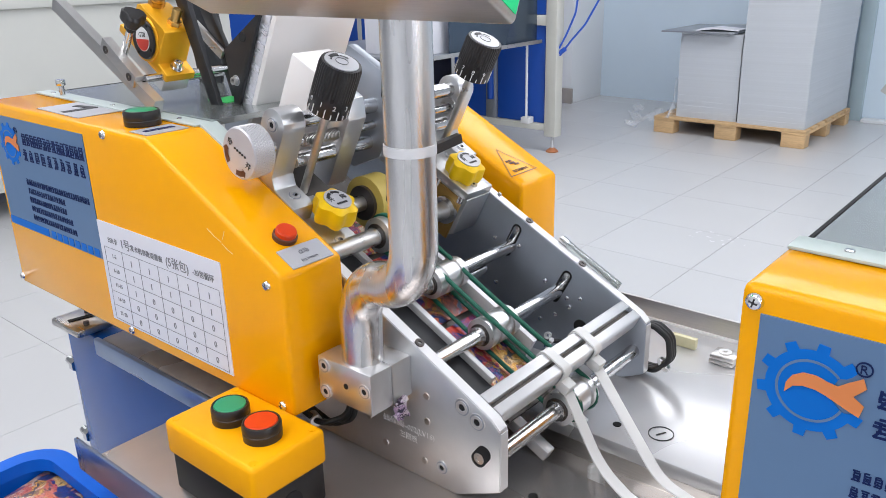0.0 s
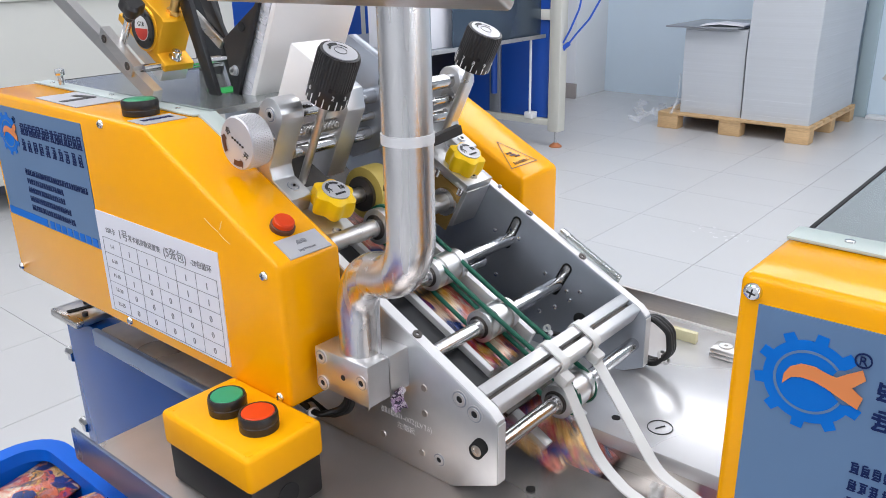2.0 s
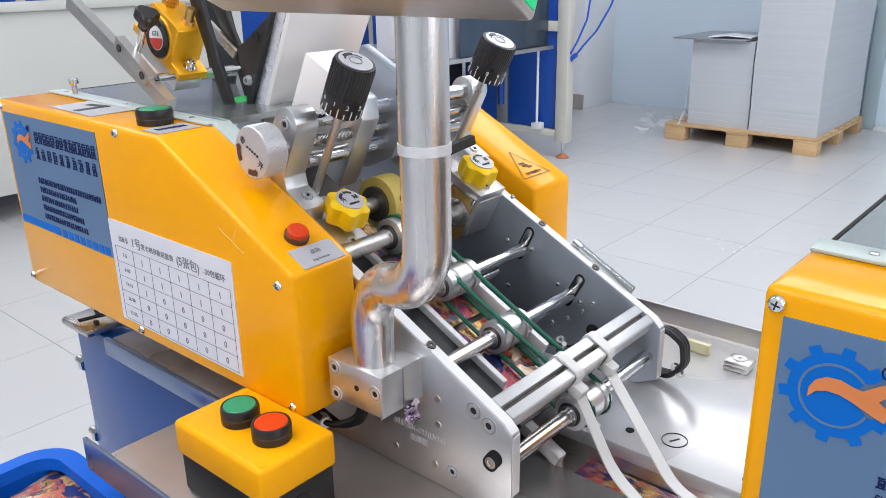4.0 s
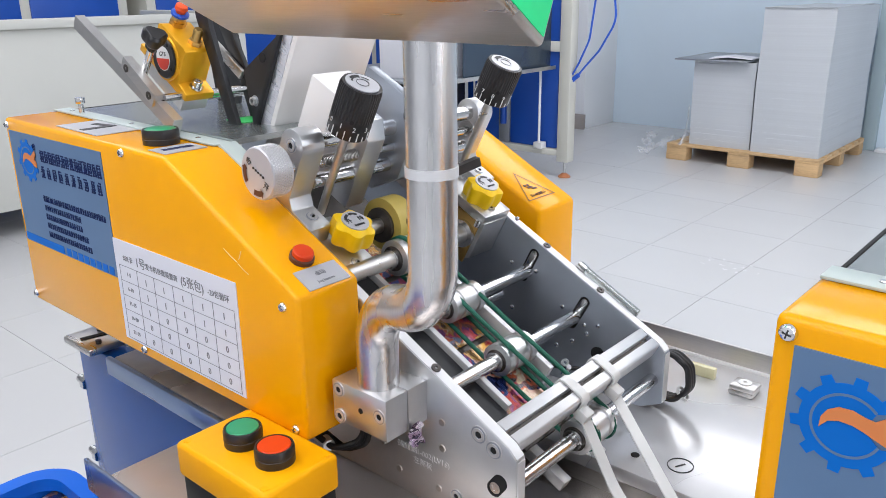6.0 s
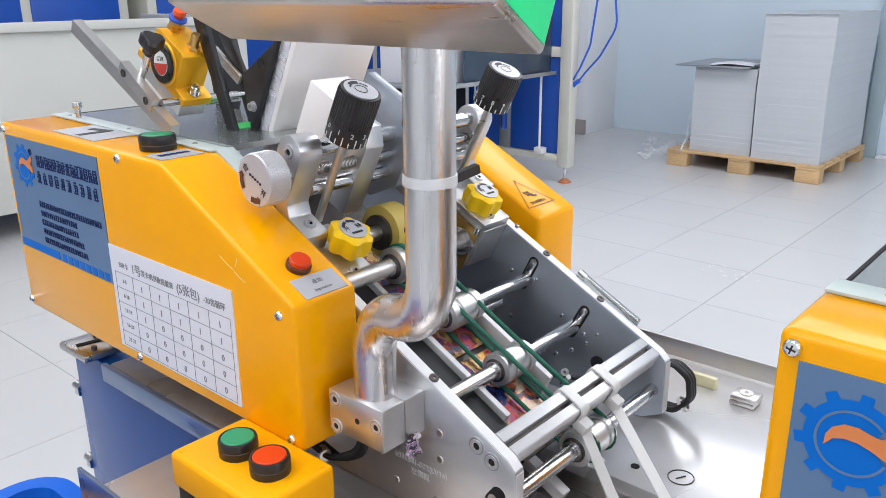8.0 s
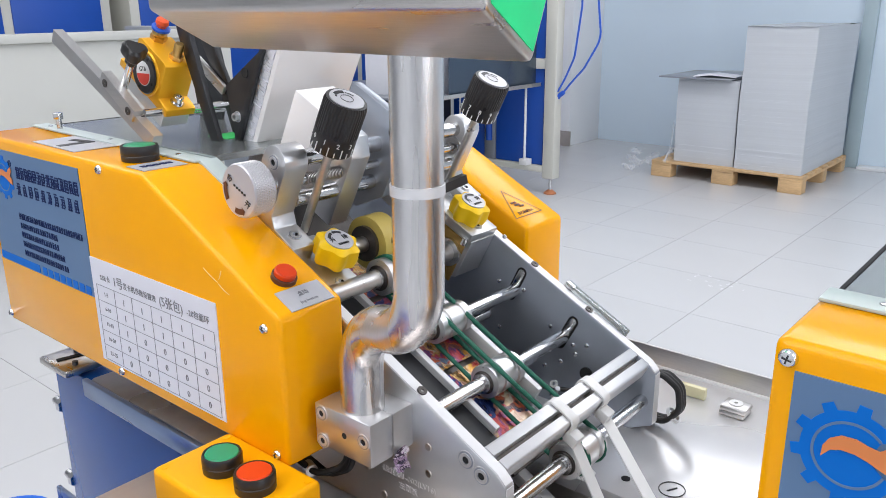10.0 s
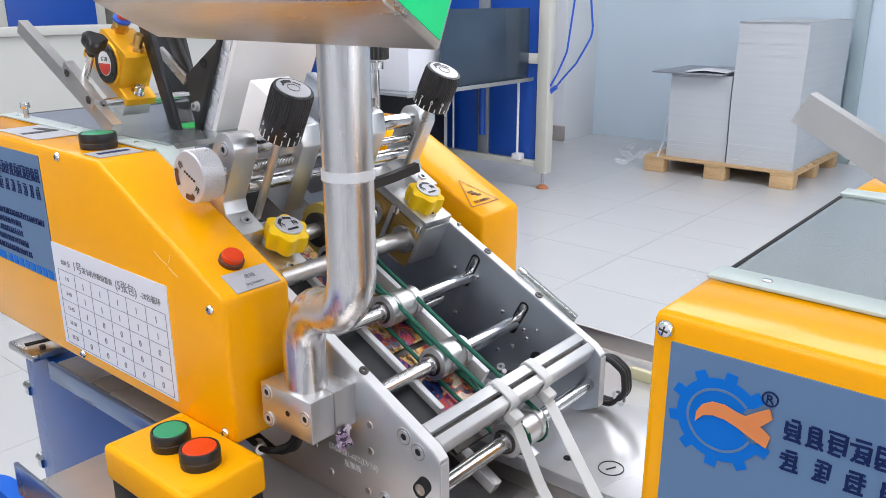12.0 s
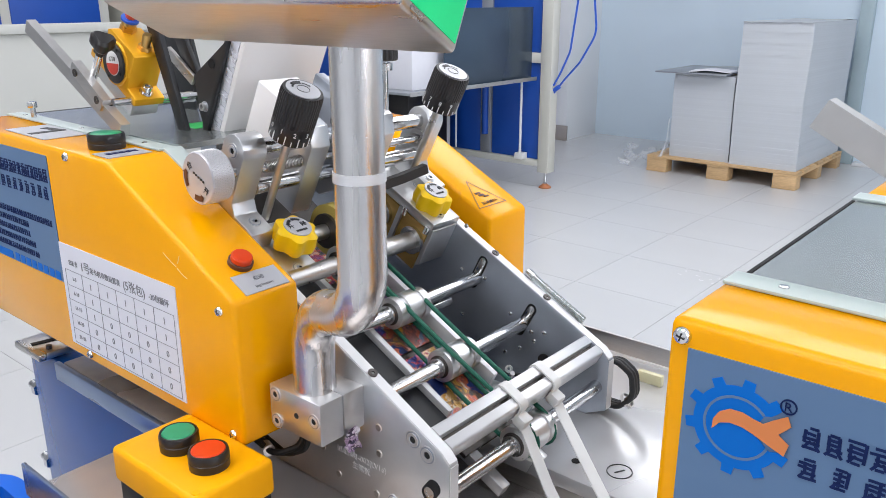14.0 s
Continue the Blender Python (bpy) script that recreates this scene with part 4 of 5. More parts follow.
letters("当心机械伤人", 0.0042, SIGN, tri, align="CENTER")
for s0_, s1_, y0_, y1_ in ((0.1340, 0.1365, 0.3115, 0.3150), (0.1340, 0.1365, 0.3165, 0.3195), (0.1375, 0.1400, 0.3135, 0.3215), (0.1405, 0.1425, 0.3185, 0.3255)):
    box(s0_ - 0.001, s1_ - 0.001, y0_ + 0.005, y1_ + 0.005, 0.0004, 0.0008, bm=tri)
bmesh.ops.transform(tri, matrix=CS2, verts=tri.verts)
part("warning_mark", tri, M["brown_ink"], cv2, "black-outlined warning triangle", smooth=0)

# side plates
ZT = lambda x: 0.9378 - 0.52 * x
PLATE = [(0.146, 0.810), (0.146, ZT(0.146) - 0.004), (0.139, ZT(0.139)), (-0.158, ZT(-0.158)), (-0.44, 1.036), (-0.44, 0.86), (-0.20, 0.805), (-0.05, 0.791), (0.106, 0.791)]
for k, (y0, y1) in enumerate(((0.057, 0.067), (0.271, 0.281))):
    # the far plate's shaded inner face is darkened by its material
    pl = part("side_plate", prism(PLATE, y0, y1, 0.001), M["alu"] if k == 0 else M["alu_shaded"], fd, "thick aluminium side plate")
    strip = prism([(0.1455, ZT(0.1455) - 0.0025), (0.139, ZT(0.139) + 0.0006), (-0.155, ZT(-0.155) + 0.0006), (-0.155, ZT(-0.155) - 0.001), (0.139, ZT(0.139) - 0.001), (0.1455, ZT(0.1455) - 0.004)], y0 + 0.0008, y1 - 0.0008)
    part("edge", strip, M["alu_white"], pl, "bright milled top edge")
    part("front_edge", box(0.1458, 0.1466, y0 + 0.001, y1 - 0.001, 0.811, ZT(0.146) - 0.005), M["alu_white"], pl)
    for x in ((-0.02, 0.071) if k == 0 else (0.02, 0.078)):
        s = (Vector((x, 0, ZT(x))) - S0).dot(U)
        part("screw", ring(sp(s, (y0 + y1) / 2, 0.0012), N, 0.0014, 0.0036, 0.0012, 20), M["dark_steel"], pl)
    if k == 0:
        for x, z, r in ((0.114, 0.867, 0.0062), (0.127, 0.860, 0.0062), (0.094, 0.809, 0.005)):
            socket_screw((x, y0, z), UP_Y, r, 0.0012, pl)
        for x, z in ((0.077, 0.808), (0.037, 0.808), (0.081, 0.864), (0.081, 0.843), (0.02, 0.825)):
            part("pin", lathe([(0.0030, 0), (0.0026, 0.0008), (0.001, 0.001)], (x, y0, z), UP_Y, 14), M["brushed"], pl)
        part("slot", prism(capsule((0.1275, 0.8300), (0.1325, 0.8370), 0.0060), y0 - 0.0002, y0 + 0.0004), M["gap"], pl)
        # chrome screw inside the slot
        part("slot_screw", lathe([(0.0044, 0), (0.0044, 0.0005), (0.0026, 0.0006), (0.0022, 0.0003)], (0.1283, y0, 0.8312), UP_Y, 20), M["chrome"], pl)
        eng = bmesh.new()
        glyph_row(eng, 0.036, 0.8285, 6, 0.0026, 0.005, 0.0034, y0)
        letters("-01-002(LV16)", 0.0064, Matrix.Translation((0.050, y0 - 0.0003, 0.8285)) @ Matrix.Rotation(radians(90), 4, "X"), eng)
        letters("左侧板", 0.0062, Matrix.Translation((0.052, y0 - 0.0003, 0.8205)) @ Matrix.Rotation(radians(90), 4, "X"), eng)
        part("engraving", eng, M["alu_white"], pl, "pale engraved part number", smooth=0)
    else:
        for a, b in (((0.010, 0.919), (-0.002, 0.895)), ((0.066, 0.885), (0.053, 0.861))):
            part("slot", prism(capsule(a, b, 0.0052), y0 - 0.0003, y0 + 0.0004), M["gap"], pl)
            top = (a[0] * 0.35 + b[0] * 0.65, a[1] * 0.35 + b[1] * 0.65)
            # no screw here: a chrome strip gives the gleam inside the slot
            part("slot_screw", prism(capsule(a, top, 0.0034), y0 - 0.0008, y0 - 0.0002, 0.0004), M["chrome"], pl)
        for x, z in ((-0.015, 0.906), (0.013, 0.903), (0.043, 0.875), (0.067, 0.863), (0.055, 0.844), (0.038, 0.835), (0.070, 0.855), (0.081, 0.866), (-0.014, 0.860), (-0.010, 0.950)):
            part("pin", lathe([(0.0022, 0), (0.0020, 0.0012), (0.001, 0.0018)], (x, y0, z), UP_Y, 14), M["chrome"], pl)
        part("cable_port", cyl((0.082, y0 - 0.0015, 0.839), (0.082, y0 + 0.001, 0.839), 0.0065, 18), M["gap"], pl)

# shafts and bars across
SHAFTS = {"s0": (-0.023, 0.948, 0.0072), "s1": (0.003, 0.901, 0.006), "s2": (0.056, 0.868, 0.006), "s3": (0.136, 0.8305, 0.0058)}
for key, (x, z, r) in SHAFTS.items():
    part("shaft", cyl((x, 0.066, z), (x, 0.180 if key == "s0" else 0.272, z), r, 24), M["brushed" if key == "s0" else "steel"], fd, "polished steel cross shaft")
for s in (0.020, 0.079):
    part("stub_shaft", cyl(sp(s, 0.19, -0.047), sp(s, 0.236, -0.047), 0.0055, 20), M["steel"], fd)
BAR = [(0.1365, -0.0140), (0.1588, -0.0140), (0.1588, -0.0005), (0.1575, 0.001), (0.1497, 0.001), (0.1497, -0.0050), (0.1458, -0.0050), (0.1458, 0.001), (0.1378, 0.001), (0.1365, -0.0005)]
part("cross_bar", sprism(BAR, 0.067, 0.271, 0.0012), M["bar_alu"], fd, "slotted aluminium cross bar")
# dark strip along the groove's floor, standing in for its shade
part("bar_slot", sbox(0.1460, 0.1495, 0.0672, 0.2708, -0.0049, -0.0043), M["dark_steel"], fd)
part("side_floor", sbox(-0.100, 0.128, 0.0675, 0.1288, -0.0515, -0.046), M["black_metal"], fd, "black side strip below the belts")

# belt rollers: grooved, turning about their shafts
ROLLERS = []


def roller(x, z, y0, y1, r=0.0138):
    L = y1 - y0
    prof = [(r * 0.75, 0), (r, 0.001), (r, L * 0.2), (r * 0.9, L * 0.22), (r * 0.9, L * 0.30), (r, L * 0.32), (r, L * 0.68), (r * 0.9, L * 0.70), (r * 0.9, L * 0.78), (r, L * 0.80), (r, L - 0.001), (r * 0.75, L)]
    bm = lathe(prof, (x, y0, z), (0, 1, 0), 32)
    ob = part("belt_roller", bm, M["alu"], fd, "grooved aluminium belt roller", origin=(x, (y0 + y1) / 2, z))
    part("bearing", ring((x, y0 - 0.0002, z), (0, 1, 0), 0.0062, r * 0.7, 0.0012, 28), M["dark_steel"], ob)
    part("collar", ring((x, y0 - 0.002, z), (0, 1, 0), 0.0060, 0.0082, 0.004, 24), M["steel"], ob)
    for k in range(3):
        a = 2.0944 * k
        part("recess", cyl((x + r * 0.85 * math.cos(a), y0 + 0.0006, z + r * 0.85 * math.sin(a)), (x + r * 0.85 * math.cos(a), y0 + 0.0016, z + r * 0.85 * math.sin(a)), 0.001, 8), M["gap"], ob)
    ROLLERS.append(ob)
    return ob


roller(-0.023, 0.948, 0.118, 0.160, 0.0150)
roller(0.003, 0.901, 0.151, 0.190)
roller(0.056, 0.868, 0.153, 0.192)
roller(0.136, 0.8305, 0.146, 0.187)
BY = (0.160, 0.1835)
for y in BY:
    up = [sp(-0.062, y - 0.008, 0.0100), sp(-0.046, y - 0.003, -0.0180), sp(0.020, y, -0.0208), sp(0.080, y, -0.0215), sp(0.168, y, -0.0200)]
    lo = [sp(0.172, y, -0.0485), sp(0.080, y, -0.0490), sp(0.020, y, -0.0480), sp(-0.046, y - 0.006, -0.040)]
    arc3 = [sp(0.1702 + 0.0137 * math.sin(a), y, -0.0343 + 0.0137 * math.cos(a)) for a in [0.35 + 0.35 * k for k in range(8)]]
    arc0 = [sp(-0.0560 - 0.0155 * math.sin(a), y - 0.008, -0.0100 - 0.0200 * math.cos(a)) for a in [0.3 + 0.35 * k for k in range(8)]]
    part("belt", tube(up + arc3 + lo + arc0, 0.0019, 10, closed=True), M["green_belt"], fd, "green round drive belt")

for y in (0.1285, 0.1495):
    part("belt", ring((-0.023, y, 0.948), (0, 1, 0), 0.0135, 0.0168, 0.0036, 40), M["green_belt"], fd, "green round drive belt")

# card bed and guide rails
part("card_bed", sbox(-0.14, 0.150, 0.123, 0.192, -0.058, -0.0545), M["dark_steel"], fd, "dark card bed")
part("guide_rail", sbox(-0.12, 0.118, 0.1290, 0.1345, -0.0515, -0.040, 0.0008), M["alu_white"], fd, "aluminium guide rail")
part("guide_rail", sbox(-0.12, 0.112, 0.1925, 0.198, -0.062, -0.036, 0.0008), M["alu_white"], fd, "aluminium guide rail")
part("inner_guard", sbox(-0.10, 0.135, 0.094, 0.098, -0.095, -0.048), M["dark_steel"], fd)
for y in (0.128, 0.180):
    part("exit_finger", sbox(0.075, 0.187, y, y + 0.010, -0.066, -0.056, 0.001), M["alu"], fd, "aluminium exit finger")
bs = part("sensor_clip", cyl(sp(0.1195, 0.206, -0.042), sp(0.1215, 0.202, -0.029), 0.0022, 12), M["chrome"], fd, "small chromed latch")
part("nut", ring(sp(0.1165, 0.203, -0.0290), (0.3, -1, 0.4), 0.0015, 0.0032, 0.0026, 18), M["alu"], bs)

# feed wheel with its shaft
fw_ = part("feed_wheel", lathe([(0.015, 0), (0.0225, 0.0005), (0.0225, 0.0195), (0.015, 0.02)], (-0.054, 0.136, 0.967), (0, 1, 0), 40), M["amber_wheel"], fd, "translucent yellow rubber feed wheel", origin=(-0.054, 0.146, 0.967))
part("hub", lathe([(0.0150, -0.003), (0.0150, 0.001)], (-0.054, 0.136, 0.967), (0, 1, 0), 32), M["dark_steel"], fw_)
part("shaft", cyl((-0.054, 0.098, 0.967), (-0.054, 0.200, 0.967), 0.0065, 20), M["brushed"], fd)
# side blocks with star knobs
part("knob_block", sbox(-0.085, -0.020, 0.066, 0.098, -0.006, 0.003, 0.001), M["alu"], fd, "aluminium adjusting block")
socket_screw(sp(-0.030, 0.080, 0.003), N, 0.0052, 0.0015, fd)
part("knob_block", sprism([(-0.110, 0.001), (-0.0245, 0.001), (-0.0245, -0.040), (-0.040, -0.052), (-0.110, -0.052)], 0.236, 0.2705, 0.001), M["alu"], fd, "aluminium bearing block")
part("knob_block", sbox(-0.112, -0.0250, 0.2325, 0.2705, 0.0016, 0.0095, 0.001), M["alu"], fd, "aluminium adjusting block")
socket_screw(sp(-0.034, 0.250, 0.0095), N, 0.0042, 0.0012, fd)
socket_screw(sp(-0.078, 0.262, 0.0095), N, 0.0042, 0.0012, fd)
for q0, q1 in ((-0.062, -0.029), (-0.106, -0.068)):
    part("knob_block_face", sbox(q0, q1, 0.2342, 0.2359, -0.048, -0.002), M["bronze"], fd, "brass bearing face")
part("divider", sbox(-0.0675, -0.0625, 0.2320, 0.2359, -0.048, 0.001), M["alu"], fd)
part("bearing", ring(sp(-0.085, 0.2325, -0.021), (0, 1, 0), 0.0080, 0.0130, 0.004, 28), M["steel"], fd)
part("bearing", ring(sp(-0.041, 0.2325, -0.021), (0, 1, 0), 0.0085, 0.0135, 0.004, 28), M["steel"], fd)
part("stub_shaft", cyl(sp(-0.041, 0.2342, -0.021), sp(-0.041, 0.195, -0.021), 0.0085, 24), M["brushed"], fd)
for q in (-0.060, -0.030):
    part("pin", cyl(sp(q, 0.2325, -0.004), sp(q, 0.2325, 0.0036), 0.003, 12), M["chrome"], fd)


def arc_mark(bm, m, r0, r1, a0, a1, n=10):
    """A printed arc with an arrow head at its end, lying in the plane of m."""
    own = bmesh.new()
    rows = [[own.verts.new((r * math.cos(a0 + (a1 - a0) * k / n), r * math.sin(a0 + (a1 - a0) * k / n), 0.0002)) for r in (r0, r1)] for k in range(n + 1)]
    for p, q in zip(rows, rows[1:]):
        own.faces.new((p[0], p[1], q[1], q[0]))
    a2, mid, half = a1 + (a1 - a0) * 0.32, (r0 + r1) / 2, (r1 - r0) * 0.85
    own.faces.new([own.verts.new((r * math.cos(a), r * math.sin(a), 0.0002)) for r, a in ((mid - half, a1), (mid + half, a1), (mid, a2))])
    join(own, m, bm)


def star_knob(s, y, d0):
    p = sp(s, y, d0)
    ob = part("star_knob", lathe([(0.012, 0), (0.0158, 0.002), (0.0168, 0.008), (0.0160, 0.017), (0.0118, 0.0195)], p, N, 60, wave=(6, 0.11)), M["lemon"], fd, "yellow star-shaped hand knob")
    part("cap", lathe([(0.0112, 0.0193), (0.0112, 0.0205)], p, N, 32), M["sticker_light"], ob)
    pr = bmesh.new()
    for a0 in (0.75, 1.85):
        arc_mark(pr, SLOPE @ Matrix.Translation((s, y, d0 + 0.0206)) @ Matrix.Rotation(radians(90), 4, "Z"), 0.0066, 0.0092, a0, a0 + 0.8)
    cap = SLOPE @ Matrix.Translation((s, y, d0 + 0.0207)) @ Matrix.Rotation(radians(90), 4, "Z")
    letters("升", 0.0056, cap @ Matrix.Translation((-0.0088, -0.0012, 0)), pr)
    letters("降", 0.0056, cap @ Matrix.Translation((0.0034, -0.0012, 0)), pr)
    for k in range(5):
        box(-0.0050 + 0.0021 * k, -0.0034 + 0.0021 * k, -0.0062, -0.0043, 0, 0.0003, 0, cap, pr)
    part("print", pr, M["ink"], ob)
    part("stud", cyl(p - N * d0 - N * 0.002, p, 0.006, 16), M["steel"], ob)


star_knob(-0.050, 0.086, 0.008)
star_knob(-0.0490, 0.2505, 0.0078)

# brackets carrying the rods
BR = [(-0.062, 0.001), (-0.062, 0.0175), (-0.086, 0.0185), (-0.0925, 0.026), (-0.0925, 0.0665)] + [(-0.1055 + 0.013 * math.cos(a), 0.0665 + 0.013 * math.sin(a)) for a in [0.3 * k for k in range(1, 11)]] + [(-0.1185, 0.0665), (-0.1185, 0.001)]
for k, (y0, y1) in enumerate(((0.054, 0.076), (0.262, 0.284))):
    br = part("rod_bracket", sprism(BR, y0, y1, 0.0012), M["alu"], fd, "rounded aluminium rod bracket")
    socket_screw(sp(-0.1055, y0, 0.0668), UP_Y, 0.0055, 0.0012, br)
    socket_screw(sp(-0.0755, (y0 + y1) / 2 + 0.001, 0.0180), N, 0.005, 0.0015, br)
for s, d, r in ((-0.1050, 0.0668, 0.0066), (-0.0968, 0.0345, 0.0062)):
    part("rod", cyl(sp(s, 0.076, d), sp(s, 0.263, d), r, 28), M["steel"], fd, "polished guide rod")
part("spindle", cyl(sp(-0.0978, 0.046, 0.0518), sp(-0.0978, 0.263, 0.0518), 0.0036, 16), M["steel"], fd, "threaded adjusting spindle")
th = bmesh.new()
for k in range(24):
    ring(sp(-0.0978, 0.082 + 0.0015 * k, 0.0518), (0, 1, 0), 0.003, 0.0050, 0.0008, 18, bm=th)
part("thread", th, M["brushed"], fd)
part("bearing", ring(sp(-0.0978, 0.2610, 0.0518), (0, 1, 0), 0.0050, 0.0092, 0.002, 28), M["brushed"], fd)
# knurled hand wheel
KW = Vector((-0.0700, 0.0265, 1.0280))
kn = part("hand_wheel", lathe([(0.0190, 0), (0.0198, 0.001), (0.0198, 0.018), (0.0188, 0.019)], KW, (0, 1, 0), 60), M["wheel_alu"], fd, "knurled silver hand wheel")
kb = bmesh.new()
for j in range(8):
    for k in range(60):
        a = 6.283185 * (k + 0.5 * (j % 2)) / 60
        c = KW + Vector((0.0198 * math.cos(a), 0.0022 + 0.0020 * j, 0.0198 * math.sin(a)))
        bmesh.ops.create_cone(kb, cap_ends=False, segments=4, radius1=0.0013, radius2=0.0002, depth=0.0009, matrix=Matrix.Translation(c) @ Vector((math.cos(a), 0, math.sin(a))).to_track_quat("Z", "Y").to_matrix().to_4x4())
part("knurl", kb, M["alu"], kn, smooth=0)
mk = bmesh.new()
WF = Matrix.Translation(KW + Vector((0, -0.0002, 0))) @ Matrix.Rotation(radians(90), 4, "X")
arc_mark(mk, WF, 0.0128, 0.0172, 3.65, 2.95)
arc_mark(mk, WF, 0.0128, 0.0172, 4.35, 4.95)
part("mark", mk, M["brown_ink"], kn, smooth=0)
mk = bmesh.new()
WF = Matrix.Translation(KW + Vector((0, -0.0004, 0))) @ Matrix.Rotation(radians(90), 4, "X")
letters("合", 0.0062, WF @ pose(-0.0105, 0.0055, 0, 0, 0, 30), mk)
letters("开", 0.0062, WF @ pose(0.0062, -0.0085, 0, 0, 0, -30), mk)
for k in range(5):
    box(-0.0008, 0.0008, -0.0003, 0.0003, -0.0008, 0.0008, 0, Matrix.Translation(KW + Vector((-0.004 + 0.0028 * k, -0.0003, 0.004 - 0.0014 * k))), mk)
part("print", mk, M["ink"], kn, smooth=0)


def dial_knob(s, y, d0, d1, d_foot, first, turn=0.0):
    """A black fluted dial on a steel spindle, with a white scale round its foot."""
    L = d1 - d0
    p = sp(s, y, d0)
    part("spindle", cyl(sp(s, y, d_foot), sp(s, y, d0 + 0.004), 0.0034, 18), M["brushed"], fd, "polished steel spindle")
    r = 0.0163
    ob = part("dial_knob", lathe([(r * 0.96, 0), (r, 0.001), (r, L * 0.36), (r * 1.0, L * 0.38)], p, N, 48), M["black"], fd, "black fluted dial knob with white scale")
    part("grip", lathe([(r * 0.99, L * 0.37), (r * 0.99, L * 0.92), (r * 0.93, L)], p, N, 176, wave=(44, 0.014)), M["black"], ob)
    part("cap", lathe([(r * 0.80, L), (r * 0.80, L + 0.0007)], p, N, 32), M["sticker_light"], ob, "silver dial cap")
    sc = bmesh.new()
    for k in range(20):
        a = 6.283185 * k / 20
        h = L * (0.20 if k % 2 == 0 else 0.12)
        box(-0.0004, 0.0004, -0.0003, 0.0003, 0.001, h, 0, SLOPE @ Matrix.Translation((s, y, d0)) @ Matrix.Rotation(a, 4, "Z") @ Matrix.Translation((0, -r - 0.0001, 0)), sc)
    for k in range(10):
        a = 6.283185 * (k - turn) / 10
        letters(str((first + k) % 10), 0.0055, SLOPE @ Matrix.Translation((s, y, d0)) @ Matrix.Rotation(a, 4, "Z") @ Matrix.Translation((0, -r - 0.0002, L * 0.22)) @ Matrix.Rotation(radians(90), 4, "X"), sc, align="CENTER")
    part("scale", sc, M["white_ink"], ob, smooth=0)
    hole = SLOPE @ Vector((s + r * 0.72, y - r * 0.70, d0 + L * 0.40))
    out = (hole - sp(s, y, d0 + L * 0.40)).normalized()
    part("set_screw", cyl(hole - out * 0.001, hole + out * 0.0003, 0.0017, 14), M["gap"], ob)
    pr = bmesh.new()
    cap = SLOPE @ Matrix.Translation((s, y, d1 + 0.0008)) @ Matrix.Rotation(radians(80), 4, "Z")
    arc_mark(pr, cap, 0.0074, 0.0088, 1.25, 0.55)
    arc_mark(pr, cap, 0.0074, 0.0088, 2.45, 2.75)
    ring_line = ring(cap @ Vector((0, 0, 0.0002)), N, 0.0046, 0.0049, 0.0003, 28)
    join(ring_line, None, pr)
    for k in range(5):
        box(-0.0016, 0.0016, -0.0009, 0.0009, 0, 0.0003, 0, cap @ Matrix.Rotation(1.45 + 0.2 * k, 4, "Z") @ Matrix.Translation((0.0090, 0, 0)), pr)
    part("print", pr, M["ink"], ob)


dial_knob(-0.0885, 0.089, 0.0855, 0.1265, 0.006, 0, 0.4)
dial_knob(-0.082, 0.251, 0.098, 0.133, 0.02, 7)

# sliding gate in the middle
GATE = [(-0.118, 0.002), (-0.0895, 0.002), (-0.0895, 0.069), (-0.0990, 0.083), (-0.110, 0.083), (-0.118, 0.074)]
part("gate_block", sprism(GATE, 0.118, 0.138, 0.001), M["alu"], fd, "chamfered aluminium gate block")
part("gate_block", sprism([(q + 0.006, e + 0.006) for q, e in GATE], 0.186, 0.206, 0.001), M["alu"], fd, "chamfered aluminium gate block")
# same aluminium, its dark reflections put into the grey
part("gate_plate", sprism([(-0.150, 0.0), (-0.1035, 0.003), (-0.080, 0.030), (-0.080, 0.072), (-0.102, 0.0985), (-0.150, 0.0985)], 0.160, 0.170, 0.001), M["alu_shaded"], fd, "grey gate plate")
part("gate_foot", sbox(-0.1685, -0.136, 0.118, 0.160, 0.000, 0.0840, 0.001), M["white_plate"], fd, "white guide block")
part("front_plate", sbox(-0.212, -0.206, 0.128, 0.224, -0.02, 0.22, 0.001), M["white_plate"], fd, "white magazine front plate")
kb2 = part("clamp_bolt", cyl((-0.0500, 0.205, 1.060), (-0.0500, 0.205, 1.104), 0.0035, 14), M["steel"], fd)
part("clamp_knob", lathe([(0.010, 0), (0.0115, 0.001), (0.0115, 0.013), (0.010, 0.014)], (-0.0500, 0.205, 1.104), (0, 0, 1), 60, wave=(20, 0.05)), M["black"], kb2, "black knurled knob")
part("knob_seat", lathe([(0.0075, 0), (0.0075, 0.006), (0.005, 0.0065)], (-0.0500, 0.205, 1.0960), (0, 0, 1), 24), M["chrome"], kb2)
part("knob_step", box(-0.066, -0.047, 0.190, 0.206, 1.072, 1.0925, 0.001), M["alu"], kb2)
bc = part("clamp_screw", cyl(sp(-0.075, 0.176, 0.020), sp(-0.058, 0.178, 0.045), 0.003, 10), M["steel"], fd)
part("lever", tube([sp(-0.058, 0.160, 0.040), sp(-0.0545, 0.198, 0.0480), sp(-0.0515, 0.224, 0.0560)], 0, flat=(0.0035, 0.0040, (0, 0, 1))), M["black"], fd, "black clamping lever")

